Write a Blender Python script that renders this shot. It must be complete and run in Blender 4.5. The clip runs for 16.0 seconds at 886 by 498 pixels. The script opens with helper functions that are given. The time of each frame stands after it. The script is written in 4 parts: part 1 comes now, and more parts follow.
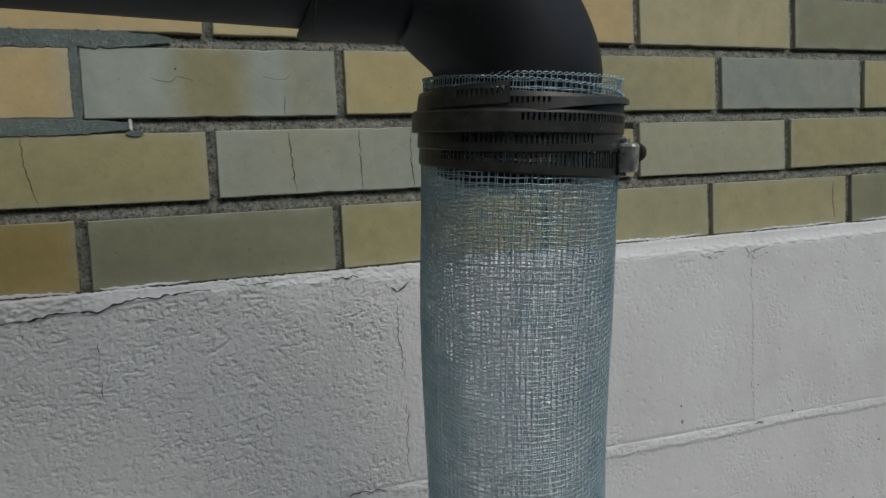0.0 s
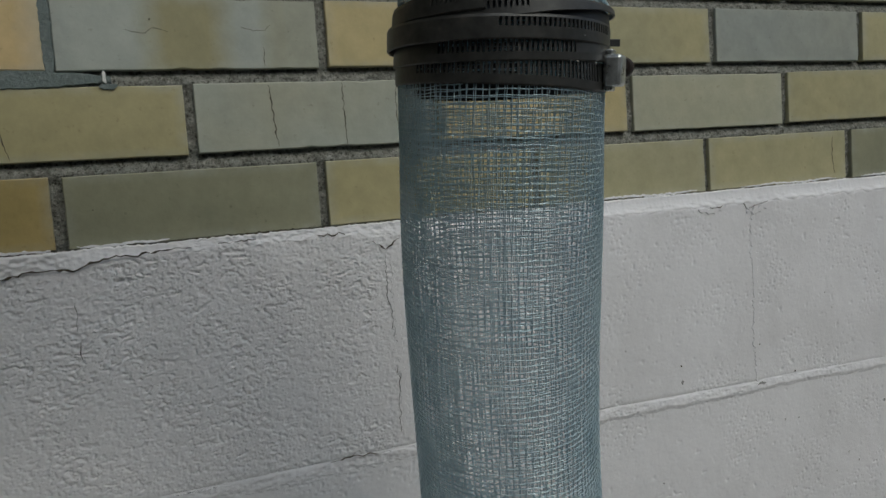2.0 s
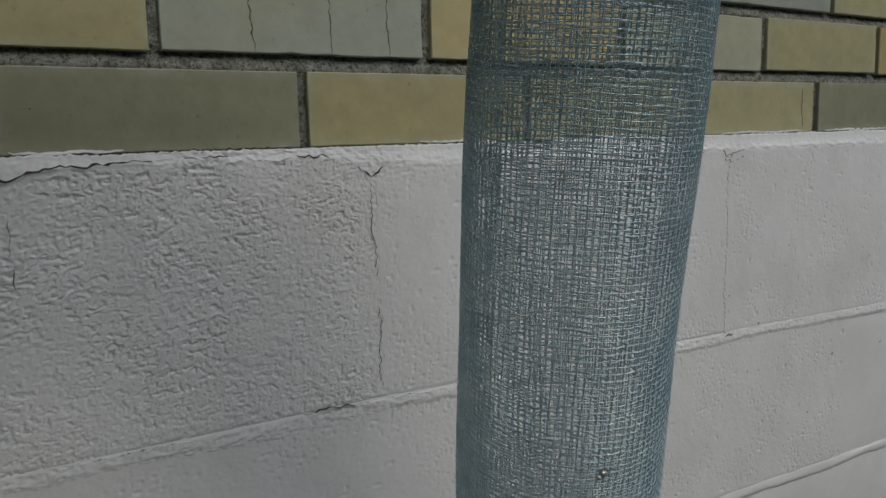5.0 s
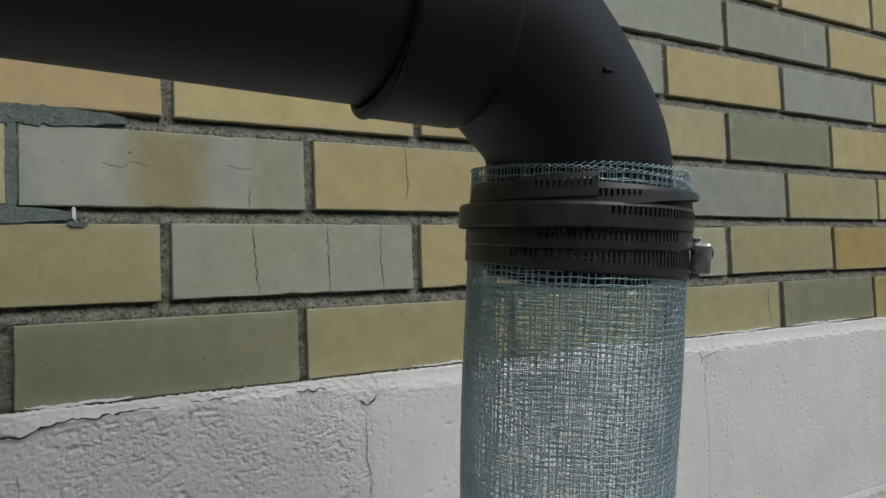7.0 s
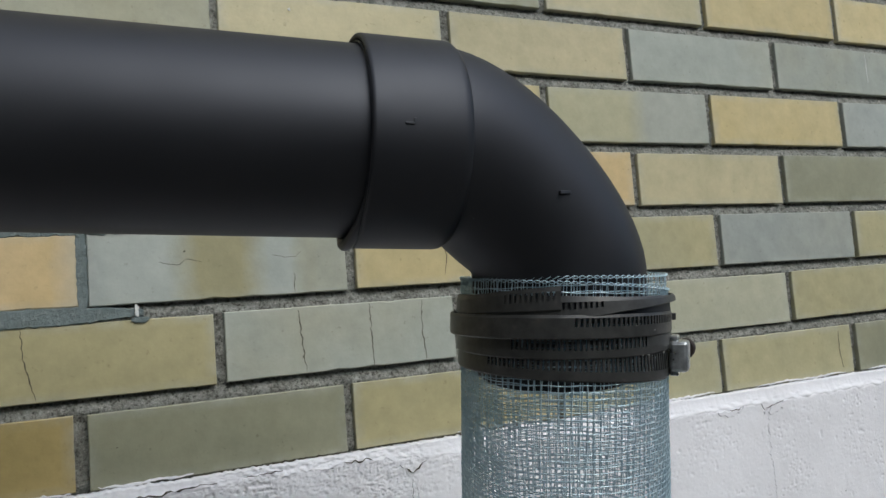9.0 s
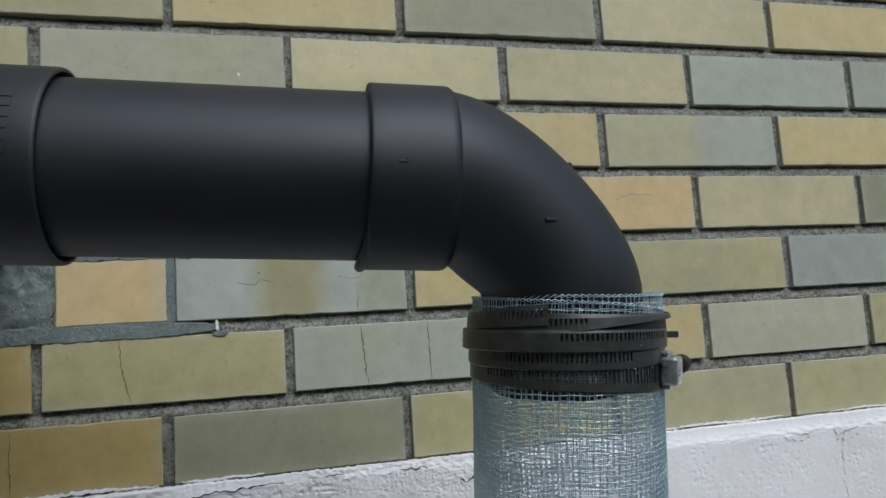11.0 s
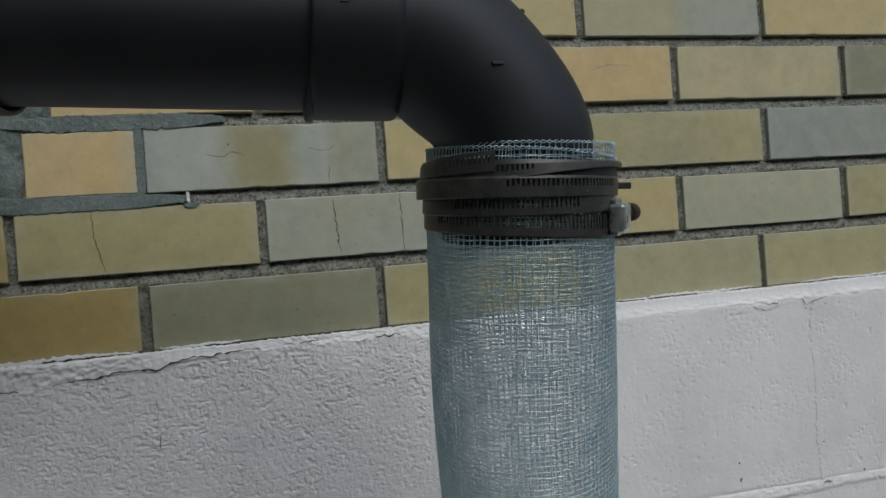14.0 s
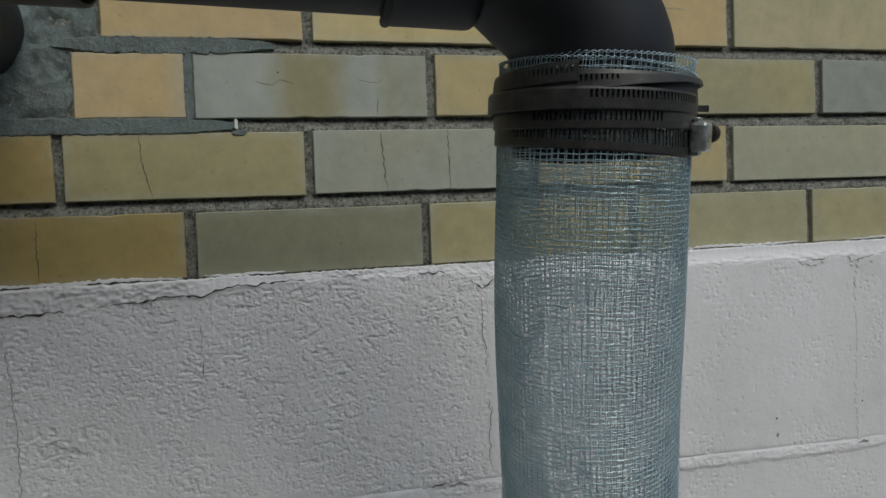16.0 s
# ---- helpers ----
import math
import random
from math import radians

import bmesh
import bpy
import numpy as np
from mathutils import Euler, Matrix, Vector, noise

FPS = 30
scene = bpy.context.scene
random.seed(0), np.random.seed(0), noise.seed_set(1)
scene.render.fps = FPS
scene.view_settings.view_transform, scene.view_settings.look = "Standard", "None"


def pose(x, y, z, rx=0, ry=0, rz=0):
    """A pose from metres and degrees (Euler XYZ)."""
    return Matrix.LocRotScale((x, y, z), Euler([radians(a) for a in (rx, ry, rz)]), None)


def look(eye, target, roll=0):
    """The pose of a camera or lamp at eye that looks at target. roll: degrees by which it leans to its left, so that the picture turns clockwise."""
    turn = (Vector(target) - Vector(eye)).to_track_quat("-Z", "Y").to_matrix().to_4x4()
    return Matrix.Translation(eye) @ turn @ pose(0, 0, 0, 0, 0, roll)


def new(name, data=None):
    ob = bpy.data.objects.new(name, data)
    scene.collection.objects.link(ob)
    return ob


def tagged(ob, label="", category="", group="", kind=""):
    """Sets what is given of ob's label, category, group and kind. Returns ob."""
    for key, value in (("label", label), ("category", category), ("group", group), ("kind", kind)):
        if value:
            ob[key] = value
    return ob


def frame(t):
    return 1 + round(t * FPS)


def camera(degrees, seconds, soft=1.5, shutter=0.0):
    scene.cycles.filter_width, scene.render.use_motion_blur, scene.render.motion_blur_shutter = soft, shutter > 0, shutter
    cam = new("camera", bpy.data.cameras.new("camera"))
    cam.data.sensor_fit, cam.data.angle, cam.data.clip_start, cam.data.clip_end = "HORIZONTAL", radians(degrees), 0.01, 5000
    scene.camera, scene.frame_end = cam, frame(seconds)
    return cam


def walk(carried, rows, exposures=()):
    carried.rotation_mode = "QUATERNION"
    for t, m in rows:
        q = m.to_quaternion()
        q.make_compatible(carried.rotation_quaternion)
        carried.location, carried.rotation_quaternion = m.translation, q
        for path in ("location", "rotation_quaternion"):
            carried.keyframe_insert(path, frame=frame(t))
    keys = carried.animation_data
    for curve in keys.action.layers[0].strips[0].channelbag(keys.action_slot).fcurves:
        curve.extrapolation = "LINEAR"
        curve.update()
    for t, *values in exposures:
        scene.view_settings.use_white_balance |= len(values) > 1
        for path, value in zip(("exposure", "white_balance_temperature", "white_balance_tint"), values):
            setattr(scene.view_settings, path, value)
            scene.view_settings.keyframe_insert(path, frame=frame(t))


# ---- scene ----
cam = camera(59.3, 16.0)
PATH = [
    (0, (0.026, -0.665, 0.733), (0.787, 1.177, 0.56), -2.9),
    (0.5, (0.025, -0.665, 0.734), (0.788, 1.175, 0.564), -2.8),
    (1, (0.026, -0.664, 0.729), (0.793, 1.176, 0.566), -2.7),
    (1.5, (0.043, -0.659, 0.719), (0.806, 1.184, 0.584), -4.0),
    (2, (0.04, -0.653, 0.694), (0.797, 1.189, 0.515), -4.2),
    (2.5, (0.028, -0.64, 0.684), (0.823, 1.18, 0.447), -3.8),
    (3, (0.013, -0.61, 0.684), (0.862, 1.178, 0.399), -3.3),
    (3.5, (-0.003, -0.571, 0.666), (0.924, 1.171, 0.338), -2.1),
    (3.7, (-0.009, -0.56, 0.658), (0.945, 1.164, 0.317), -1.8),
    (5.8, (-0.015, -0.554, 0.692), (1.041, 1.14, 0.576), -1.9),
    (6, (-0.02, -0.56, 0.705), (1.044, 1.133, 0.671), -1.9),
    (6.5, (-0.028, -0.575, 0.725), (1.043, 1.113, 0.79), -2.1),
    (7, (-0.034, -0.577, 0.735), (1.045, 1.105, 0.814), -2.3),
    (7.5, (-0.049, -0.572, 0.746), (1.046, 1.097, 0.863), -2.5),
    (8, (-0.072, -0.566, 0.755), (1.067, 1.073, 0.883), -1.9),
    (8.5, (-0.051, -0.598, 0.765), (0.95, 1.124, 0.947), -2.7),
    (9, (0.003, -0.635, 0.773), (0.848, 1.171, 0.924), -4.6),
    (9.2, (0.011, -0.641, 0.774), (0.783, 1.198, 0.913), -4.8),
    (11.3, (0.042, -0.699, 0.764), (0.601, 1.207, 0.999), -3.9),
    (11.5, (0.038, -0.697, 0.773), (0.626, 1.207, 0.946), -3.9),
    (12, (0.045, -0.704, 0.764), (0.608, 1.209, 0.927), -4.6),
    (12.5, (0.046, -0.71, 0.76), (0.61, 1.202, 0.92), -4.4),
    (13, (0.05, -0.702, 0.75), (0.603, 1.218, 0.835), -3.8),
    (13.5, (0.062, -0.699, 0.741), (0.613, 1.224, 0.742), -4.2),
    (14, (0.065, -0.704, 0.735), (0.609, 1.22, 0.715), -4.4),
    (14.5, (0.061, -0.703, 0.731), (0.607, 1.22, 0.686), -4.2),
    (15, (0.064, -0.703, 0.729), (0.609, 1.221, 0.686), -4.2),
    (15.5, (0.066, -0.696, 0.725), (0.619, 1.225, 0.662), -3.7),
    (16, (0.034, -0.687, 0.706), (0.549, 1.243, 0.617), -2.4),
]
EXPOSURES = [
    (0.0, -0.26, 6330, 4), (1.5, -0.30, 6330, 4), (2.0, -0.36, 6320, 4), (2.5, -0.36, 6300, 4), (3.5, -0.50, 6240, 4), (6.0, -0.38, 6480, 5), (7.0, -0.05, 6460, 5), (8.0, 0.16, 6320, 6),
    (9.0, 0.46, 6070, 7), (11.5, 0.33, 5930, 7), (12.5, 0.27, 5920, 6), (13.5, -0.01, 6090, 6), (14.5, -0.13, 6250, 5), (16.0, -0.20, 6280, 5)]
walk(cam, [(t, look(eye, target, roll)) for t, eye, target, roll in PATH], EXPOSURES)

from mathutils.bvhtree import BVHTree

# ---- world, sun ----
world = bpy.data.worlds.new("sky")
scene.world = world
world.use_nodes = True
wn, wl = world.node_tree.nodes, world.node_tree.links
sky = wn.new("ShaderNodeTexSky")
sky.sky_type, sky.sun_disc = "NISHITA", False
sky.sun_elevation, sky.sun_rotation = radians(47), radians(166)
sky.air_density, sky.dust_density, sky.ozone_density = 1.0, 4.0, 1.0
wl.new(sky.outputs["Color"], wn["Background"].inputs["Color"])
wn["Background"].inputs["Strength"].default_value = 0.127
sun = new("sun", bpy.data.lights.new("sun", "SUN"))
sun.data.energy, sun.data.angle, sun.data.color = 0.70, radians(46), (0.76, 0.93, 1.0)
sun.matrix_world = look((0.9, -3.6, 4.0), (0, 0, 0))


# ---- materials ----
def nodes_of(name, rough=0.8, metal=0.0, spec=0.5):
    m = bpy.data.materials.new(name)
    m.use_nodes = True
    nt = m.node_tree
    b = nt.nodes["Principled BSDF"]
    b.inputs["Roughness"].default_value, b.inputs["Metallic"].default_value = rough, metal
    b.inputs["Specular IOR Level"].default_value = spec
    return m, nt, b


def noise_tex(nt, scale, detail=4.0, rough=0.6, vec=None):
    n = nt.nodes.new("ShaderNodeTexNoise")
    n.inputs["Scale"].default_value, n.inputs["Detail"].default_value, n.inputs["Roughness"].default_value = scale, detail, rough
    if vec is not None:
        nt.links.new(vec, n.inputs["Vector"])
    return n


def ramp(nt, fac, stops):
    r = nt.nodes.new("ShaderNodeValToRGB")
    while len(r.color_ramp.elements) < len(stops):
        r.color_ramp.elements.new(0.5)
    for e, (p, c) in zip(r.color_ramp.elements, stops):
        e.position, e.color = p, (*c, 1) if len(c) == 3 else c
    nt.links.new(fac, r.inputs["Fac"])
    return r


def mix(nt, a, b, fac, mode="MIX"):
    m = nt.nodes.new("ShaderNodeMix")
    m.data_type, m.blend_type = "RGBA", mode
    for socket, v in ((m.inputs[6], a), (m.inputs[7], b), (m.inputs[0], fac)):
        if isinstance(v, (int, float)):
            socket.default_value = v
        elif isinstance(v, tuple):
            socket.default_value = (*v, 1)
        else:
            nt.links.new(v, socket)
    return m.outputs[2]


def bump(nt, b, height, strength, dist):
    n = nt.nodes.new("ShaderNodeBump")
    n.inputs["Strength"].default_value, n.inputs["Distance"].default_value = strength, dist
    nt.links.new(height, n.inputs["Height"])
    nt.links.new(n.outputs[0], b.inputs["Normal"])
    return n


def coords(nt, shift=True):
    """Object coordinates, moved by the piece's random number so that alike pieces differ."""
    tc = nt.nodes.new("ShaderNodeTexCoord")
    if not shift:
        return tc.outputs["Object"]
    info = nt.nodes.new("ShaderNodeObjectInfo")
    sc = nt.nodes.new("ShaderNodeMath")
    sc.operation = "MULTIPLY"
    sc.inputs[1].default_value = 37.0
    nt.links.new(info.outputs["Random"], sc.inputs[0])
    add = nt.nodes.new("ShaderNodeVectorMath")
    nt.links.new(tc.outputs["Object"], add.inputs[0])
    nt.links.new(sc.outputs[0], add.inputs[1])
    return add.outputs[0]


def brick_material(name, col, stain, amount=0.5, bands=()):
    """Glazed-face brick: base colour, cloudy stain, faint grime; bands: (from, to, colour) along the brick, in metres."""
    m, nt, b = nodes_of(name, 0.55, 0, 0.35)
    v = coords(nt)
    info = nt.nodes.new("ShaderNodeObjectInfo")
    big, fine = noise_tex(nt, 7, 4, 0.55, v), noise_tex(nt, 160, 4, 0.65, v)
    base = mix(nt, col, stain, ramp(nt, big.outputs[0], [(0.42, (0, 0, 0)), (0.68, (amount,) * 3)]).outputs[0])
    if bands:
        tc = nt.nodes.new("ShaderNodeTexCoord")
        sx = nt.nodes.new("ShaderNodeSeparateXYZ")
        wob = noise_tex(nt, 60, 3, 0.6, tc.outputs["Object"])
        off = nt.nodes.new("ShaderNodeMath")
        off.operation = "MULTIPLY_ADD"
        off.inputs[1].default_value = 0.012
        nt.links.new(tc.outputs["Object"], sx.inputs[0])
        nt.links.new(wob.outputs[0], off.inputs[0])
        nt.links.new(sx.outputs[0], off.inputs[2])
        for lo, hi, c in bands:
            rng = nt.nodes.new("ShaderNodeMapRange")
            rng.inputs[1].default_value, rng.inputs[2].default_value = lo - 0.012, lo + 0.012
            rng2 = nt.nodes.new("ShaderNodeMapRange")
            rng2.inputs[1].default_value, rng2.inputs[2].default_value = hi + 0.012, hi - 0.012
            mul = nt.nodes.new("ShaderNodeMath")
            mul.operation = "MULTIPLY"
            for r, k in ((rng, 0), (rng2, 1)):
                nt.links.new(off.outputs[0], r.inputs[0])
                nt.links.new(r.outputs[0], mul.inputs[k])
            base = mix(nt, base, c, mul.outputs[0])
    # pale bloom along the arrises
    tc2 = nt.nodes.new("ShaderNodeTexCoord")
    absv = nt.nodes.new("ShaderNodeVectorMath")
    absv.operation = "ABSOLUTE"
    nt.links.new(tc2.outputs["Object"], absv.inputs[0])
    sep = nt.nodes.new("ShaderNodeSeparateXYZ")
    nt.links.new(absv.outputs[0], sep.inputs[0])
    edges = []
    for k, (lo, hi) in ((0, (0.090, 0.102)), (2, (0.0195, 0.029))):
        r = nt.nodes.new("ShaderNodeMapRange")
        r.inputs[1].default_value, r.inputs[2].default_value = lo, hi
        nt.links.new(sep.outputs[k], r.inputs[0])
        edges.append(r)
    top = nt.nodes.new("ShaderNodeMath")
    top.operation = "MAXIMUM"
    for k, r in enumerate(edges):
        nt.links.new(r.outputs[0], top.inputs[k])
    worn = mix(nt, top.outputs[0], ramp(nt, noise_tex(nt, 38, 5, 0.7, v).outputs[0], [(0.35, (0, 0, 0)), (0.7, (0.75,) * 3)]).outputs[0], 1.0, "MULTIPLY")
    base = mix(nt, base, (0.43, 0.43, 0.37), worn)
    vary = nt.nodes.new("ShaderNodeHueSaturation")
    val = nt.nodes.new("ShaderNodeMapRange")
    val.inputs[3].default_value, val.inputs[4].default_value = 0.92, 1.06
    nt.links.new(info.outputs["Random"], val.inputs[0])
    nt.links.new(val.outputs[0], vary.inputs["Value"])
    nt.links.new(base, vary.inputs["Color"])
    specks = ramp(nt, fine.outputs[0], [(0.27, (0.55, 0.52, 0.47)), (0.36, (1, 1, 1))])
    soft = ramp(nt, noise_tex(nt, 45, 5, 0.7, v).outputs[0], [(0.3, (0.86, 0.87, 0.86)), (0.7, (1.07, 1.07, 1.06))])
    c1 = mix(nt, vary.outputs[0], specks.outputs[0], 0.5, "MULTIPLY")
    nt.links.new(mix(nt, c1, soft.outputs[0], 1.0, "MULTIPLY"), b.inputs["Base Color"])
    nt.links.new(ramp(nt, big.outputs[0], [(0.3, (0.45,) * 3), (0.7, (0.65,) * 3)]).outputs[0], b.inputs["Roughness"])
    bump(nt, b, noise_tex(nt, 55, 6, 0.65, v).outputs[0], 0.35, 0.0015)
    return m


def rough_material(name, col, dark, light, scale=260, strength=0.8, dist=0.002, rough=0.92, patch=14, hard=0.0):
    """Sandy, stained mineral surface."""
    m, nt, b = nodes_of(name, rough, 0, 0.2)
    v = coords(nt)
    g, p = noise_tex(nt, scale, 5, 0.7, v), noise_tex(nt, patch, 4, 0.6, v)
    c = mix(nt, col, dark, ramp(nt, p.outputs[0], [(0.4, (0, 0, 0)), (0.75, (0.8,) * 3)]).outputs[0])
    c = mix(nt, c, light, ramp(nt, g.outputs[0], [(0.52 + 0.02 * hard, (0, 0, 0)), (0.75 - 0.09 * hard, (0.7,) * 3)]).outputs[0])
    c = mix(nt, c, dark, ramp(nt, g.outputs[0], [(0.25 + 0.13 * hard, (0.7 + 0.2 * hard,) * 3), (0.42 + 0.04 * hard, (0, 0, 0))]).outputs[0])
    nt.links.new(c, b.inputs["Base Color"])
    bump(nt, b, g.outputs[0], strength, dist)
    return m


YELLOW, PALE, OCHRE = (0.55, 0.45, 0.225), (0.53, 0.468, 0.288), (0.43, 0.33, 0.135)
OLIVE, GREY, AMBER = (0.285, 0.28, 0.192), (0.355, 0.375, 0.32), (0.57, 0.43, 0.22)
brick_mats = {
    "Y": brick_material("brick_yellow", YELLOW, PALE, 0.5),
    "P": brick_material("brick_pale", PALE, (0.45, 0.41, 0.25), 0.6),
    "O": brick_material("brick_olive", OLIVE, (0.33, 0.315, 0.2), 0.5),
    "T": brick_material("brick_tan", (0.43, 0.388, 0.222), (0.36, 0.34, 0.21), 0.7),
    "K": brick_material("brick_dull_tan", (0.395, 0.368, 0.235), (0.415, 0.385, 0.225), 0.6),
    "W": brick_material("brick_grey_tan", (0.40, 0.395, 0.295), (0.42, 0.40, 0.27), 0.6),
    "M": brick_material("brick_drab", (0.40, 0.355, 0.19), (0.42, 0.375, 0.21), 0.6),
    "H": brick_material("brick_ochre", OCHRE, (0.39, 0.30, 0.115), 0.5),
    "G": brick_material("brick_grey", GREY, (0.36, 0.34, 0.24), 0.55),
    "B": brick_material("brick_blue_grey", (0.345, 0.365, 0.33), (0.36, 0.355, 0.28), 0.45),
    "A": brick_material("brick_amber", AMBER, (0.55, 0.42, 0.24), 0.6),
    "C": brick_material("brick_cut_amber", AMBER, (0.55, 0.42, 0.24), 0.6,
                        [(-0.06, -0.0425, (0.49, 0.44, 0.33)), (0.0425, 0.06, (0.49, 0.44, 0.33))]),
    "S": brick_material("brick_stained", (0.33, 0.3, 0.17), (0.37, 0.34, 0.2), 0.5,
                        [(-0.11, -0.026, (0.405, 0.43, 0.385)), (-0.13, -0.092, (0.29, 0.32, 0.305)), (0.03, 0.07, (0.40, 0.425, 0.38)), (0.07, 0.12, (0.36, 0.365, 0.29))]),
    "D": brick_material("brick_half_grey", (0.42, 0.395, 0.25), (0.39, 0.38, 0.26), 0.6,
                        [(0.012, 0.12, (0.37, 0.38, 0.32))]),
}
mortar_mat = rough_material("joint_mortar", (0.32, 0.32, 0.28), (0.075, 0.07, 0.058), (0.50, 0.49, 0.44), 330, 1.0, 0.004, patch=90, hard=1.0)
patch_mat = rough_material("cement_patch", (0.185, 0.22, 0.212), (0.11, 0.13, 0.12), (0.33, 0.355, 0.33), 240, 0.9, 0.003, patch=40)
crack_mat = rough_material("crack_dirt", (0.085, 0.072, 0.05), (0.04, 0.035, 0.025), (0.14, 0.12, 0.09), 300, 0.4, 0.001)
faint_mat = rough_material("crack_paint", (0.3, 0.3, 0.29), (0.2, 0.195, 0.18), (0.42, 0.42, 0.41), 300, 0.4, 0.001)
lime_mat = rough_material("lime_streak", (0.7, 0.69, 0.64), (0.55, 0.54, 0.5), (0.8, 0.8, 0.77), 300, 0.4, 0.001)
ground_mat = rough_material("packed_soil", (0.19, 0.18, 0.16), (0.12, 0.112, 0.1), (0.27, 0.26, 0.235), 60, 0.8, 0.01, patch=1.5)

paint_mat, nt, b = nodes_of("block_paint", 0.75, 0, 0.3)
v = coords(nt, False)
g, p = noise_tex(nt, 330, 5, 0.6, v), noise_tex(nt, 11, 5, 0.6, v)
c = mix(nt, (0.78, 0.768, 0.776), (0.70, 0.687, 0.69), ramp(nt, p.outputs[0], [(0.4, (0, 0, 0)), (0.72, (1, 1, 1))]).outputs[0])
c = mix(nt, c, (0.3, 0.29, 0.26), ramp(nt, noise_tex(nt, 95, 3, 0.5, v).outputs[0], [(0.2, (0.8,) * 3), (0.27, (0, 0, 0))]).outputs[0])
nt.links.new(c, b.inputs["Base Color"])
bump(nt, b, g.outputs[0], 0.28, 0.0010)

abs_mat, nt, b = nodes_of("black_plastic", 0.5, 0, 0.68)
v = coords(nt, False)
g, p = noise_tex(nt, 900, 3, 0.6, v), noise_tex(nt, 14, 5, 0.65, v)
nt.links.new(mix(nt, (0.003, 0.0031, 0.0034), (0.008, 0.0082, 0.0087), ramp(nt, p.outputs[0], [(0.45, (0, 0, 0)), (0.75, (1, 1, 1))]).outputs[0]), b.inputs["Base Color"])
nt.links.new(ramp(nt, p.outputs[0], [(0.3, (0.51,) * 3), (0.75, (0.62,) * 3)]).outputs[0], b.inputs["Roughness"])
bump(nt, b, g.outputs[0], 0.07, 0.0003)
b.inputs["Specular Tint"].default_value = (0.87, 0.90, 1.0, 1)
base = b.inputs["Base Color"].links[0].from_socket
dust = ramp(nt, noise_tex(nt, 330, 2, 0.5, v).outputs[0], [(0.80, (0, 0, 0)), (0.83, (0.5,) * 3)])
nt.links.new(mix(nt, base, (0.35, 0.35, 0.34), dust.outputs[0]), b.inputs["Base Color"])

wire_mat, nt, b = nodes_of("galvanised_wire", 0.28, 0.62, 0.5)
v = coords(nt, False)
p = noise_tex(nt, 60, 4, 0.6, v)
nt.links.new(ramp(nt, p.outputs[0], [(0.3, (0.52, 0.69, 0.77)), (0.7, (0.80, 0.94, 1.0))]).outputs[0], b.inputs["Base Color"])

band_mat, nt, b = nodes_of("dark_band_steel", 0.42, 0.15, 0.5)
v = coords(nt, False)
p = noise_tex(nt, 130, 5, 0.65, v)
nt.links.new(ramp(nt, p.outputs[0], [(0.3, (0.019, 0.0194, 0.0184)), (0.6, (0.046, 0.0455, 0.0425)), (0.8, (0.09, 0.077, 0.063))]).outputs[0], b.inputs["Base Color"])
bump(nt, b, p.outputs[0], 0.3, 0.0004)

zinc_mat, nt, b = nodes_of("zinc_plate", 0.35, 0.9, 0.5)
v = coords(nt, False)
p = noise_tex(nt, 170, 4, 0.6, v)
nt.links.new(ramp(nt, p.outputs[0], [(0.35, (0.34, 0.35, 0.345)), (0.65, (0.72, 0.74, 0.73))]).outputs[0], b.inputs["Base Color"])
nt.links.new(ramp(nt, p.outputs[0], [(0.3, (0.22,) * 3), (0.7, (0.42,) * 3)]).outputs[0], b.inputs["Roughness"])


rust_mat = rough_material("dark_rust", (0.035, 0.026, 0.022), (0.018, 0.015, 0.014), (0.075, 0.05, 0.038), 500, 0.5, 0.0005, rough=0.6, patch=150)


R_ = radians


# ---- mesh helpers ----
def mesh_of(name, verts, faces, mat, smooth=False):
    me = bpy.data.meshes.new(name)
    me.from_pydata(verts, [], faces)
    me.validate()
    me.update()
    if smooth:
        me.shade_smooth()
    me.materials.append(mat)
    return me


def piece(name, me, parent=None, m=None, label=""):
    ob = new(name, me)
    if parent is not None:
        ob.parent = parent
    if m is not None:
        ob.matrix_local = m
    return tagged(ob, label)


def box_mesh(name, lo, hi, mat, bevel=0.0):
    bm = bmesh.new()
    bmesh.ops.create_cube(bm, size=1)
    lo, hi = Vector(lo), Vector(hi)
    for vert in bm.verts:
        vert.co = Vector([(lo[i] + hi[i]) / 2 + vert.co[i] * (hi[i] - lo[i]) for i in range(3)])
    if bevel:
        bmesh.ops.bevel(bm, geom=bm.edges[:], offset=bevel, segments=2, affect="EDGES", profile=0.5)
    me = bpy.data.meshes.new(name)
    bm.to_mesh(me)
    bm.free()
    me.materials.append(mat)
    return me


def boxes_mesh(name, boxes, mat):
    verts, faces = [], []
    for lo, hi in boxes:
        k = len(verts)
        verts += [(x, y, z) for x in (lo[0], hi[0]) for y in (lo[1], hi[1]) for z in (lo[2], hi[2])]
        faces += [[k + i for i in f] for f in ((0, 1, 3, 2), (4, 6, 7, 5), (0, 4, 5, 1), (2, 3, 7, 6), (0, 2, 6, 4), (1, 5, 7, 3))]
    return mesh_of(name, verts, faces, mat)


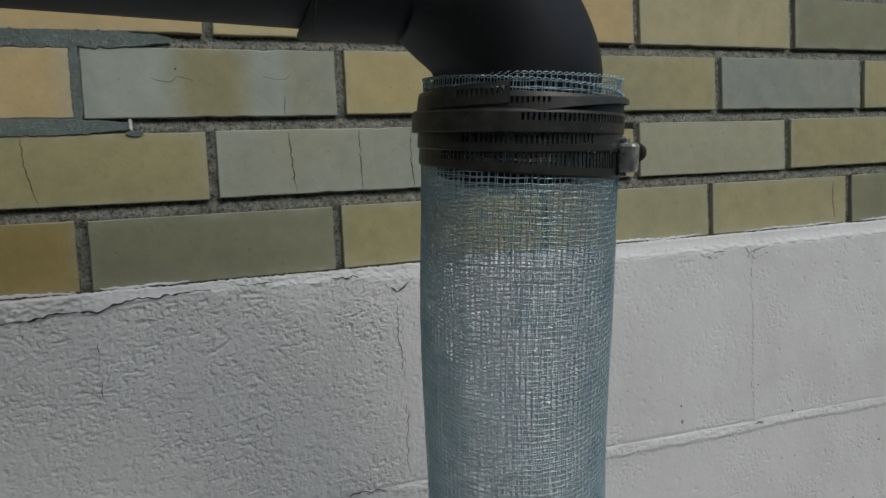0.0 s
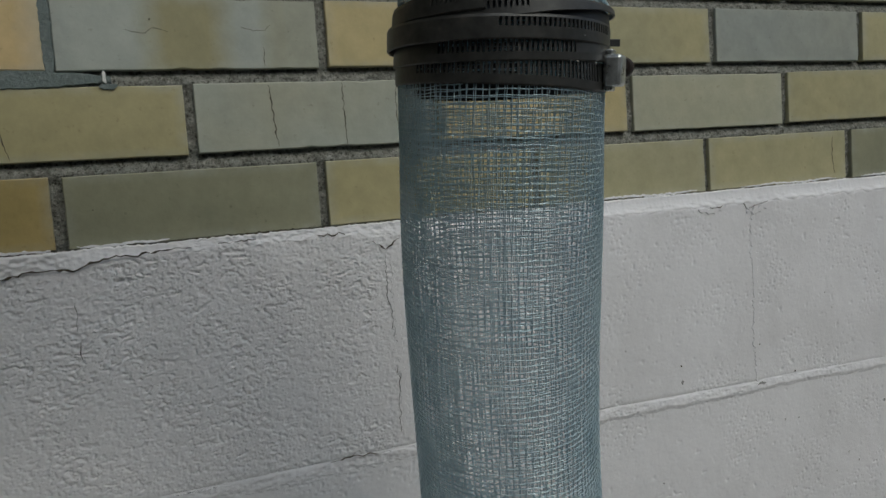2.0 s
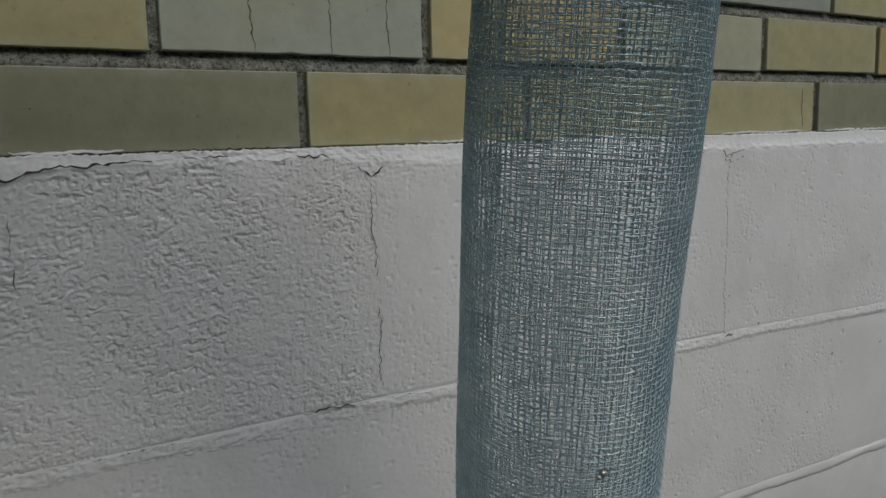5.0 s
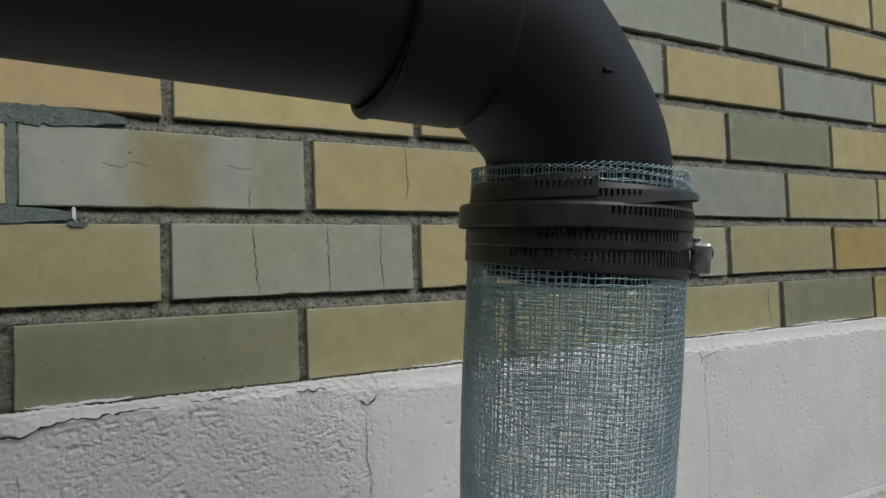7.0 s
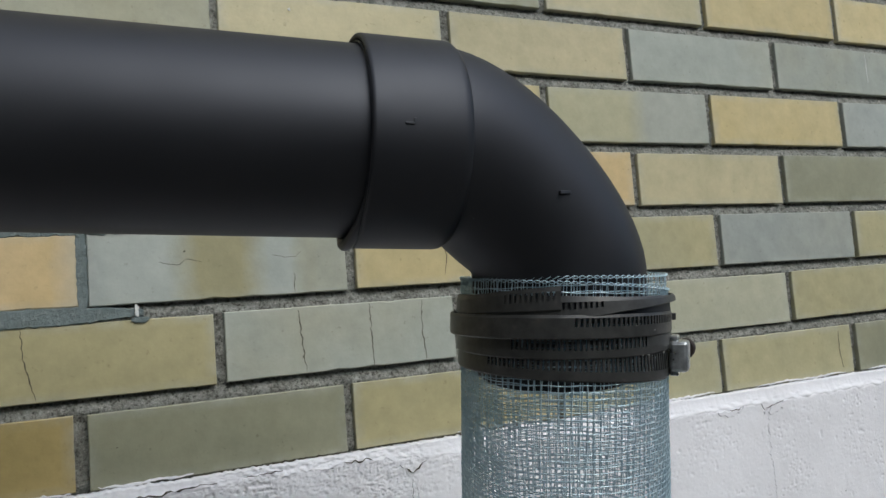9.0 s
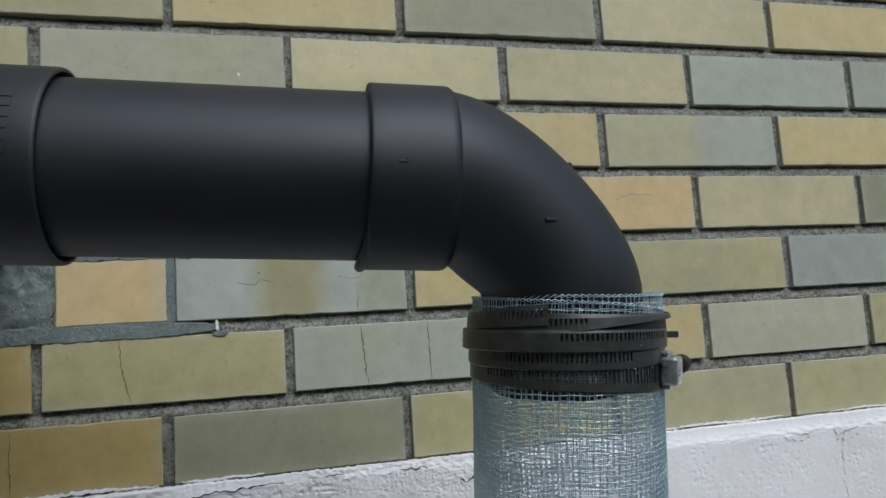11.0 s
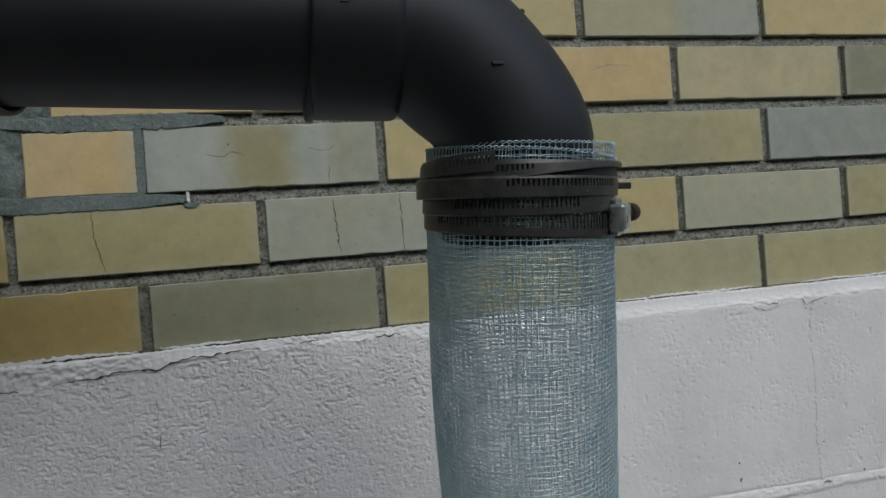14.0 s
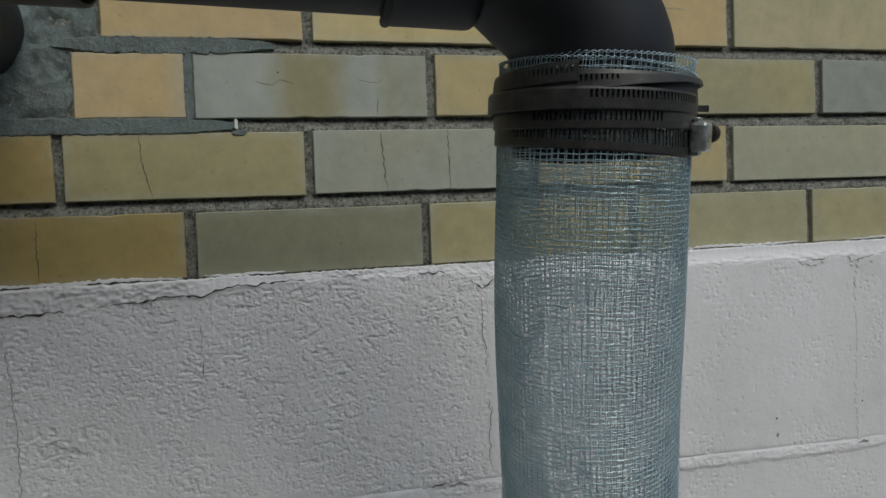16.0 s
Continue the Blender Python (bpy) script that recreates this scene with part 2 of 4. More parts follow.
def sweep(name, rings, mat, n=72, wobble=None, close=False):
    """Rings (centre, direction, radius) skinned into one round body; ends closed."""
    verts, faces = [], []
    side = None
    for i, (c, d, r) in enumerate(rings):
        d = Vector(d).normalized()
        if side is None:
            side = d.orthogonal().normalized()
        side = (side - d * side.dot(d)).normalized()
        up = d.cross(side)
        for k in range(n):
            a = 2 * math.pi * k / n
            w = side * math.cos(a) + up * math.sin(a)
            verts.append(Vector(c) + w * (r + (wobble(i, w) if wobble else 0)))
    for i in range(len(rings) - 1):
        for k in range(n):
            q = (k + 1) % n
            faces.append((i * n + k, i * n + q, (i + 1) * n + q, (i + 1) * n + k))
    if not close:
        faces.append(tuple(reversed(range(n))))
        faces.append(tuple(range((len(rings) - 1) * n, len(rings) * n)))
    else:
        for k in range(n):
            q = (k + 1) % n
            faces.append(((len(rings) - 1) * n + k, (len(rings) - 1) * n + q, q, k))
    me = mesh_of(name, verts, faces, mat, True)
    me.set_sharp_from_angle(angle=radians(40))
    return me


def ribbon(name, pts, width, mat, y, thick=0.0006, jag=0.4, seed=1, wander=0.0):
    """A thin ragged strip along points (x, z) on the wall face, proud of y."""
    rnd = random.Random(seed)
    fine = []
    for (x0, z0), (x1, z1) in zip(pts, pts[1:]):
        n = max(2, int(math.hypot(x1 - x0, z1 - z0) / 0.0025))
        for i in range(n):
            t = i / n
            fine.append((x0 + (x1 - x0) * t, z0 + (z1 - z0) * t))
    fine.append(pts[-1])
    verts, faces = [], []
    m = len(fine)
    for i, (x, z) in enumerate(fine):
        a, c = fine[max(0, i - 1)], fine[min(m - 1, i + 1)]
        dx, dz = c[0] - a[0], c[1] - a[1]
        length = math.hypot(dx, dz) or 1
        nx, nz = -dz / length, dx / length
        taper = min(1, 0.35 + 3 * min(i, m - 1 - i) / m)
        sway = wander * noise.noise(Vector((i * 0.55, seed * 1.7, 0))) + 0.5 * wander * noise.noise(Vector((i * 1.3, seed * 2.9, 4)))
        w1, w2 = (width / 2 * taper * (1 + jag * rnd.uniform(-1, 1)) for _ in range(2))
        o = jag * width * 0.5 * rnd.uniform(-1, 1) + sway
        for w, yy in ((w1, y), (w1 * 0.8, y - thick), (-w2 * 0.8, y - thick), (-w2, y)):
            verts.append((x + nx * (w + o), yy, z + nz * (w + o)))
    for i in range(m - 1):
        for k in range(3):
            faces.append((4 * i + k, 4 * i + k + 1, 4 * i + 5 + k, 4 * i + 4 + k))
    faces += [(0, 1, 2, 3), tuple(4 * (m - 1) + k for k in (3, 2, 1, 0))]
    me = mesh_of(name, verts, faces, mat)
    bm = bmesh.new()
    bm.from_mesh(me)
    bmesh.ops.recalc_face_normals(bm, faces=bm.faces[:])
    bm.to_mesh(me)
    bm.free()
    return me


# ---- plan ----
BLOCK_TOP, BRICK_Z, PITCH, COURSE, BRICK_L, BRICK_H = 0.655, 0.661, 0.2115, 0.0667, 0.2005, 0.0555
BLOCK_FACE = -0.013
HOLE = Vector((-0.166, 0.0, 0.866))

# ---- ground ----
ground = new("ground", mesh_of("ground", [(-400, -400, 0), (400, -400, 0), (400, 400, 0), (-400, 400, 0)], [(0, 1, 2, 3)], ground_mat))
tagged(ground, "packed bare soil in front of the wall", "ground", kind="structure")

# Added unseen wall: blocks the low sky and darkens what the pipe reflects.
opposite = new("wall_opposite", box_mesh("wall_opposite", (-9, -3.4, 0), (9, -3.2, 2.1), rough_material("blocker_dark", (0.13, 0.13, 0.12), (0.08, 0.08, 0.075), (0.19, 0.19, 0.18), 60, 0.5, 0.004, patch=2), 0.01))
tagged(opposite, "added dark wall out of view that blocks the low sky", "wall", kind="structure")

# Added unseen wall: takes sky light from the left end of the brickwork.
side = new("wall_side", box_mesh("wall_side", (-1.1, -3.2, 0), (-0.95, -0.02, 2.6), opposite.data.materials[0], 0.01))
tagged(side, "added dark wall out of view that shades the left side", "wall", kind="structure")

# ---- brick wall: mortar body with a hole for the pipe ----
X0, X1, TOP = -1.6, 3.2, 2.63
h = 0.05
wall = new("wall_brick", boxes_mesh("wall_brick", [
    ((X0, 0.012, 0.0), (X1, 0.2, HOLE.z - h)), ((X0, 0.012, HOLE.z + h), (X1, 0.2, TOP)),
    ((X0, 0.012, HOLE.z - h), (HOLE.x - h, 0.2, HOLE.z + h)), ((HOLE.x + h, 0.012, HOLE.z - h), (X1, 0.2, HOLE.z + h))], mortar_mat))
tagged(wall, "weathered wall of yellow, olive and grey glazed bricks with sandy joints", "brick wall", kind="structure")


def brick_mesh(name, seed, length=BRICK_L, height=BRICK_H, mat=None, ragged=0.0004):
    """One brick with a worn arris: flat face, rounded shoulder with nicks, back."""
    rnd = random.Random(seed)
    nx, nz = 20, 5
    out = [(-length / 2 + length * i / nx, -height / 2) for i in range(nx)]
    out += [(length / 2, -height / 2 + height * i / nz) for i in range(nz)]
    out += [(length / 2 - length * i / nx, height / 2) for i in range(nx)]
    out += [(-length / 2, height / 2 - height * i / nz) for i in range(nz)]
    n = len(out)
    nick = []
    for x, z in out:
        v = Vector((x * 40 + seed * 3.1, seed, z * 40))
        d = ragged * (0.6 + 0.8 * noise.noise(v)) + (rnd.uniform(0.0004, 0.0012) if rnd.random() < 0.05 else 0)
        nick.append(max(0, d))
    verts = []
    for inset, y, worn in ((0.0008, 0.0, 1.15), (0.0003, 0.0003, 1.1), (0.0, 0.001, 0.8), (0.0, 0.03, 0.0)):
        for (x, z), d in zip(out, nick):
            d = d * worn + inset
            verts.append((math.copysign(max(0, min(abs(x), length / 2 - d)), x), y, math.copysign(max(0, min(abs(z), height / 2 - d)), z)))
    faces = [tuple(range(n))]
    for r in range(3):
        for k in range(n):
            q = (k + 1) % n
            faces.append((r * n + k, (r + 1) * n + k, (r + 1) * n + q, r * n + q))
    return mesh_of(name, verts, faces, mat or brick_mats["T"])


# rough sandy mortar face in the joints
def mortar_mesh(x0, x1, courses, step):
    """Struck joints: deep under the upper brick, nearly flush on the lower one."""
    nx = int((x1 - x0) / step)
    levels = []
    for c in range(courses):
        z = BRICK_Z + c * COURSE
        joint = COURSE - BRICK_H
        levels += [(z - joint * (1 - t), t) for t in (0.0, 0.16, 0.32, 0.48, 0.64, 0.80, 0.95)]
        levels += [(z + BRICK_H * t, -1) for t in (0.08, 0.16, 0.24, 0.32, 0.40, 0.48, 0.56, 0.64, 0.72, 0.80, 0.88, 0.95)]
    verts, faces = [], []
    for z, t in levels:
        for i in range(nx + 1):
            x = x0 + (x1 - x0) * i / nx
            v = Vector((x, 0.7, z))
            d = 0.0020 * noise.noise(v * 300) + 0.0012 * noise.noise(v * 140) + 0.0012 * noise.noise(v * 25)
            y = 0.0046 if t < 0 else 0.0022 + 0.0062 * t ** 1.4
            verts.append((x, y - d if 0 < i < nx and (Vector((x, 0, z)) - HOLE).length > 0.055 else 0.0095, z))
    w = nx + 1
    for j in range(len(levels) - 1):
        for i in range(nx):
            k = j * w + i
            if (Vector((x0 + (x1 - x0) * (i + 0.5) / nx, 0, levels[j][0])) - HOLE).length > 0.05:
                faces.append((k, k + 1, k + w + 1, k + w))
    return mesh_of("mortar", verts, faces, mortar_mat, True)


piece("mortar", mortar_mesh(-0.32, 1.5, 9, 0.0026), wall)

# ---- block foundation ----
def lumps(x, z, rough):
    """Relief of the thickly painted face, metres outward."""
    v = Vector((x, 0.3, z))
    d = 0.0005 * noise.noise(v * 26)

    def over(f, cut, o):
        return max(0.0, noise.noise(v * f + Vector((o, 0.3 * o, -o))) - cut)

    flat = Vector((0.95 * x, 0.3, 1.35 * z))

    def pit(f, cut, soft, o):
        t = min(1, max(0.0, (noise.noise(flat * f + Vector((o, 0.3 * o, -o))) - cut) / soft))
        return t * t * (3 - 2 * t)

    area = min(1, max(0.4, 0.7 + 1.1 * noise.noise(v * 31)))
    if rough > 0.5:
        # thick paint over coarse block: low swells, torn pits and a few grains
        d += rough * (0.00026 * noise.noise(flat * 100) + area * 0.00018 * noise.noise(flat * 290 + Vector((7, 1, 3))))
        low = max(0, 1 - math.hypot(x + 0.105, 1.6 * (z - 0.53)) / 0.05)
        d -= (0.0018 + 0.005 * low) * min(0.3, over(170, 0.36 - 0.22 * low, 61))
        d -= rough * area * (0.00092 * pit(205, 0.29, 0.13, 43) + 0.00080 * pit(330, 0.28, 0.13, 11) + 0.00040 * pit(520, 0.24, 0.14, 31))
        d += rough * 0.00035 * pit(300, 0.30, 0.15, 23)
    else:
        spots = min(0.75, max(0.1, 0.15 + 1.7 * noise.noise(v * 21 + Vector((3, 0, 8)))))
        d += 0.00022 * noise.noise(v * 75) + (0.00008 + 0.00018 * spots) * noise.noise(flat * 210)
        d -= spots * (0.0011 * pit(230, 0.37, 0.12, 43) + 0.0009 * pit(360, 0.37, 0.12, 11))
    d -= 0.003 * min(0.25, over(130, 0.50, 77))
    return d


def edge_top(x):
    """Height of the broken upper edge of the blocks, under the smooth fillet."""
    knots = ((-2.0, 0.640), (-0.12, 0.640), (-0.07, 0.643), (-0.023, 0.6465), (-0.006, 0.6475), (0.003, 0.6455), (0.017, 0.6505), (0.041, 0.6535), (0.13, 0.6555), (0.22, 0.654), (0.3, 0.648), (0.5, 0.6475), (0.8, 0.647), (4.0, 0.646))
    for (xa, za), (xb, zb) in zip(knots, knots[1:]):
        if xa <= x <= xb:
            z = za + (zb - za) * (x - xa) / (xb - xa)
    return z + 0.0015 * noise.noise(Vector((x * 55, 2, 0))) + 0.0015 * noise.noise(Vector((x * 170, 4, 0)))


def sag(x):
    """The bed joints run down a little along the wall."""
    return -0.025 * min(1.2, max(0, x - 0.25))


def block_mesh(name, x0, x1, z0, z1, step, rough_at):
    nx, nz = max(4, int((x1 - x0) / step)), max(3, int((z1 - z0) / step))
    verts, faces = [], []
    for j in range(nz + 1):
        for i in range(nx + 1):
            x = x0 + (x1 - x0) * i / nx
            top = edge_top(x) if z1 > 0.6 else z1 + sag(x)
            base = max(0, z0 + sag(x)) if z0 > 0.01 else z0
            z = base + (top - base) * j / nz
            e = min(z - base, top - z)
            fall = (0.0008 if top - z > 0.01 else 0.0016) * max(0, 1 - e / (0.004 + 0.002 * noise.noise(Vector((x * 40, 5, z * 40))))) ** 2
            verts.append((x, BLOCK_FACE - lumps(x, z, rough_at(x, z)) + fall, z))
    w = nx + 1
    for j in range(nz):
        for i in range(nx):
            a = j * w + i
            faces.append((a, a + 1, a + w + 1, a + w))
    rim = [i for i in range(w)] + [j * w + nx for j in range(1, nz + 1)] + [nz * w + i for i in range(nx - 1, -1, -1)] + [j * w for j in range(nz - 1, 0, -1)]
    k = len(verts)
    verts += [(verts[i][0], 0.004, verts[i][2]) for i in rim]
    for i in range(len(rim)):
        q = (i + 1) % len(rim)
        faces.append((rim[q], rim[i], k + i, k + q))
    me = mesh_of(name, verts, faces, paint_mat, True)
    me.set_sharp_from_angle(angle=radians(66))
    return me


foundation = new("wall_foundation", boxes_mesh("wall_foundation", [((X0, -0.0105, 0.0), (X1, 0.0035, 0.60))], paint_mat))
tagged(foundation, "grey-white painted concrete block foundation, pitted and lumpy", "block wall", kind="structure")


def rough_at(x, z):
    return 1.0 if x < 0.235 and z > 0.45 else 0.75 if x < 0.27 and z > 0.45 else 0.3


rows = ((0.461, 0.6590, 0.25), (0.275, 0.455, 0.06), (0.078, 0.268, 0.25), (-0.02, 0.072, 0.06))
for z0, z1, off in rows:
    k = -5
    while off + k * 0.41 < X1:
        x0, x1 = off + k * 0.41, off + (k + 1) * 0.41
        k += 1
        if x1 < X0 + 0.05 or x1 > X1 + 0.3:
            continue
        x0, x1 = max(x0, X0), min(x1, X1)
        near = -0.3 < (x0 + x1) / 2 < 0.95 and z0 > 0.2
        piece("concrete_block", block_mesh("concrete_block", x0, x1, max(z0, 0), z1, (0.0007 if x0 < 0.2 and z0 > 0.45 else 0.0011) if near else 0.012, rough_at), foundation)


def bead(name, x0, x1, z, half, step, seed):
    """Painted weathered joint along x: slopes out to a lip over the lower block."""
    n = int((x1 - x0) / step)
    verts, faces = [], []
    prof = [(-1.5, 0.003), (-1.3, -0.0001), (-1.0, -0.0006), (-0.75, -0.0011), (-0.4, -0.0009), (0, -0.0005), (0.3, -0.0001), (0.7, 0.0012), (1, 0.0030)]
    # finer between the corners of the section
    if step < 0.01:
        prof = [tuple(p + (q - p) * k / 3 for p, q in zip(a, c)) for a, c in zip(prof, prof[1:]) for k in range(3)] + prof[-1:]
    for i in range(n + 1):
        x = x0 + (x1 - x0) * i / n
        wob = (noise.noise(Vector((x * 9, seed, 0))) + 0.5 * noise.noise(Vector((x * 60, seed, 5)))) * half * 0.55
        fat = 1 + 0.35 * noise.noise(Vector((x * 30, seed, 3))) + 0.2 * noise.noise(Vector((x * 110, seed, 9)))
        fat *= 0.55 + 0.45 * min(1, max(0, (x - 0.2) / 0.1))
        for a, o in prof:
            zz = z + wob * (a < 0.2) + a * half + sag(x) + 0.0012 * math.tanh((x - 0.665) / 0.005)
            y = BLOCK_FACE + (o * fat if o < 0 else o)
            if o < 0:
                y -= 0.0006 * noise.noise(Vector((x * 110, seed, zz * 150))) + 0.0003 * noise.noise(Vector((x * 300, seed, zz * 300))) + 1.1 * lumps(x, zz, rough_at(x, z + 0.02 + sag(x)))
            verts.append((x, y, zz))
    w = len(prof)
    for i in range(n):
        for k in range(w - 1):
            faces.append((i * w + k, (i + 1) * w + k, (i + 1) * w + k + 1, i * w + k + 1))
    return mesh_of(name, verts, faces, paint_mat, True)


for z, s in ((0.458, 1.0), (0.2715, 7.0), (0.075, 3.0)):
    piece("mortar_joint", bead("mortar_joint", X0, X1, z, 0.0068, 0.0013 if z > 0.4 else 0.02, s), foundation)


def ledge_mesh(name, x0, x1, step):
    """Painted mortar fillet, steep and ragged, that closes the step between blocks and bricks."""
    n = int((x1 - x0) / step)
    prof = 24
    verts, faces = [], []
    for i in range(n + 1):
        x = x0 + (x1 - x0) * i / n
        top = 0.6604 + 0.0010 * noise.noise(Vector((x * 23, 1, 0))) + 0.0008 * noise.noise(Vector((x * 130, 6, 0))) + 0.0013 * noise.noise(Vector((x * 340, 2, 0)))
        foot = edge_top(x) - 0.004
        torn = max(0, 1 - abs(x - 0.17) / 0.09)
        coarse = min(1, max(0, (0.008 - x) / 0.02))
        clean = min(1, max(0, (x - 0.27) / 0.03)) + 0.4 * max(0, 1 - abs(x - 0.05) / 0.04)
        rub = (1 - 0.75 * min(1, clean)) * min(1, 0.3 + torn + coarse + 0.5 * max(0, noise.noise(Vector((x * 16, 12, 0)))))
        for j in range(prof):
            t = max(0, j - 2) / (prof - 3)
            # a cove: upright under the bricks, flattening out to the blocks' edge
            y = (0.003, 0.0)[j] if j < 2 else -0.0010 if j == 2 else -0.0100 - 0.0026 * coarse + 0.0014 * clean - (0.0027 - 0.0026 * coarse + 0.0014 * clean) * min(1, t / 0.8) ** (1.4 + 0.7 * clean)
            z = (0.658, 0.6585)[j] if j < 2 else top + (foot - top) * t
            d = rub * (0.0012 * noise.noise(Vector((x * 150, 8, z * 260))) + 0.0010 * noise.noise(Vector((x * 330, 3, z * 420))))
            d += lumps(x, z, 1.0 if torn > 0 or coarse > 0.5 else 0.3) * (1 - 0.6 * min(1, clean))
            if t > 0.6:
                d += 0.0013 * min(1, clean) * noise.noise(Vector((x * 95, 5, z * 200)))
            verts.append((x, y - (d if 1 < j < prof - 1 else 0), z))
    for i in range(n):
        for k in range(prof - 1):
            faces.append((i * prof + k + 1, i * prof + k, (i + 1) * prof + k, (i + 1) * prof + k + 1))
    return mesh_of(name, verts, faces, paint_mat, True)


piece("mortar_ledge", ledge_mesh("mortar_ledge", X0, X1, 0.0012), foundation)
def edge_line(xa, xb):
    n = max(2, int((xb - xa) / 0.006))
    return [(xa + (xb - xa) * i / n, edge_top(xa + (xb - xa) * i / n) + 0.0002) for i in range(n + 1)]


for i, (pts, w, mat) in enumerate((
        (edge_line(-0.075, 0.09), 0.0012, crack_mat),
        (edge_line(-0.19, -0.10), 0.0014, crack_mat),
        (edge_line(0.11, 0.14), 0.0009, crack_mat),
        (edge_line(0.19, 0.215), 0.0012, crack_mat),
        ([(0.238, 0.645), (0.244, 0.642), (0.249, 0.636), (0.252, 0.640), (0.262, 0.646)], 0.0011, crack_mat),
        ([(0.249, 0.632), (0.2475, 0.61), (0.2485, 0.59), (0.251, 0.575), (0.2505, 0.56)], 0.0005, faint_mat),
        ([(0.2505, 0.535), (0.2525, 0.52), (0.251, 0.5), (0.2495, 0.475)], 0.0004, crack_mat),
        ([(0.649, 0.645), (0.653, 0.641), (0.657, 0.637)], 0.0009, crack_mat),
        ([(0.657, 0.640), (0.668, 0.642), (0.683, 0.645)], 0.0008, crack_mat),
        ([(0.605, 0.6455), (0.612, 0.643), (0.622, 0.6445)], 0.0008, crack_mat),
        ([(0.185, 0.4605), (0.205, 0.4615), (0.228, 0.4600)], 0.0008, crack_mat),
        ([(0.660, 0.4475), (0.666, 0.4462), (0.672, 0.4470)], 0.0022, faint_mat),
        ([(-0.145, 0.63), (-0.142, 0.6), (-0.139, 0.55), (-0.14, 0.47)], 0.0006, faint_mat),
        ([(0.003, 0.622), (0.0035, 0.61), (0.003, 0.6)], 0.0006, faint_mat),
        ([(0.0035, 0.592), (0.003, 0.578)], 0.0005, crack_mat),
        ([(-0.124, 0.537), (-0.112, 0.534), (-0.1, 0.529), (-0.088, 0.526)], 0.0008, faint_mat))):
    piece("crack", ribbon("crack", pts, w, mat, BLOCK_FACE - 0.0008, 0.0005, 1.0, 40 + i, 0.0016 if i < 5 else 0.0022), foundation)

for i, (xa, xb) in enumerate(((-0.19, -0.12), (-0.06, -0.02), (0.075, 0.2), (0.27, 0.33), (0.44, 0.5), (0.6, 0.62), (0.78, 0.83), (0.95, 1.02))):
    mid = (xa + xb) / 2
    pts = [(xa, 0.6608), (mid, 0.6604), (xb, 0.6609)]
    piece("crack", ribbon("crack", pts, 0.0013, crack_mat, -0.0014, 0.0004, 0.7, 90 + i, 0.0010), foundation)

# painted mortar squeezed out of the head joint and along the broken edge
for i, (pts, w, thick) in enumerate((
        ([(0.662, 0.634), (0.661, 0.60), (0.6625, 0.55), (0.660, 0.50), (0.661, 0.450)], 0.0085, 0.0008),
        ([(0.654, 0.634), (0.667, 0.637), (0.69, 0.6435)], 0.0070, 0.0016),
        ([(0.590, 0.641), (0.608, 0.640), (0.626, 0.6435)], 0.0060, 0.0014),
        ([(0.254, 0.630), (0.255, 0.58), (0.256, 0.52), (0.254, 0.47)], 0.0060, 0.0006))):
    piece("mortar_smear", ribbon("mortar_smear", pts, w, paint_mat, BLOCK_FACE + 0.0004, thick, 0.35, 170 + i, 0.0020), foundation)
PITS = (
    (0.560, 0.467, 0.0045, BLOCK_FACE - 0.0002, faint_mat),
    (0.559, 0.484, 0.002, BLOCK_FACE - 0.0002, crack_mat),
    (0.854, 0.396, 0.0036, BLOCK_FACE - 0.0002, faint_mat),
    (0.665, 0.491, 0.0018, BLOCK_FACE - 0.0002, crack_mat),
    (0.810, 0.332, 0.0018, BLOCK_FACE - 0.0002, crack_mat),
    (0.715, 0.454, 0.002, BLOCK_FACE - 0.0002, crack_mat),
    (0.530, 0.365, 0.0018, BLOCK_FACE - 0.0002, faint_mat),
    (0.718, 0.400, 0.0018, BLOCK_FACE - 0.0002, faint_mat),
    (0.763, 0.536, 0.0015, BLOCK_FACE - 0.0002, faint_mat),
    (0.022, 0.690, 0.0012, -0.0007, crack_mat),
    (0.077, 0.834, 0.0015, -0.0007, crack_mat),
    (0.173, 1.038, 0.0022, -0.0007, lime_mat),
    (0.066, 1.014, 0.003, -0.0007, lime_mat),
)
# blow holes in the blocks, specks on the bricks
for i, (x, z, w, y, mat) in enumerate(PITS):
    piece("pit", ribbon("pit", [(x - 0.4 * w, z), (x, z - 0.3 * w), (x + 0.4 * w, z)], w, mat, y, 0.0003, 0.5, 190 + i), foundation if y < -0.005 else wall)

# paint dragged over the lower arrises of the bricks
for i, (xa, xb, w) in enumerate(((-0.19, -0.01, 0.0030), (0.008, 0.075, 0.0022), (0.30, 0.39, 0.0020), (0.44, 0.60, 0.0022), (0.66, 0.80, 0.0020), (0.84, 0.98, 0.0022))):
    pts = [(xa + (xb - xa) * k / 6, 0.6622 + 0.0006 * math.sin(k * 1.9 + i)) for k in range(7)]
    piece("paint_smear", ribbon("paint_smear", pts, w, paint_mat, -0.0006, 0.0005, 0.45, 140 + i, 0.0006), foundation)

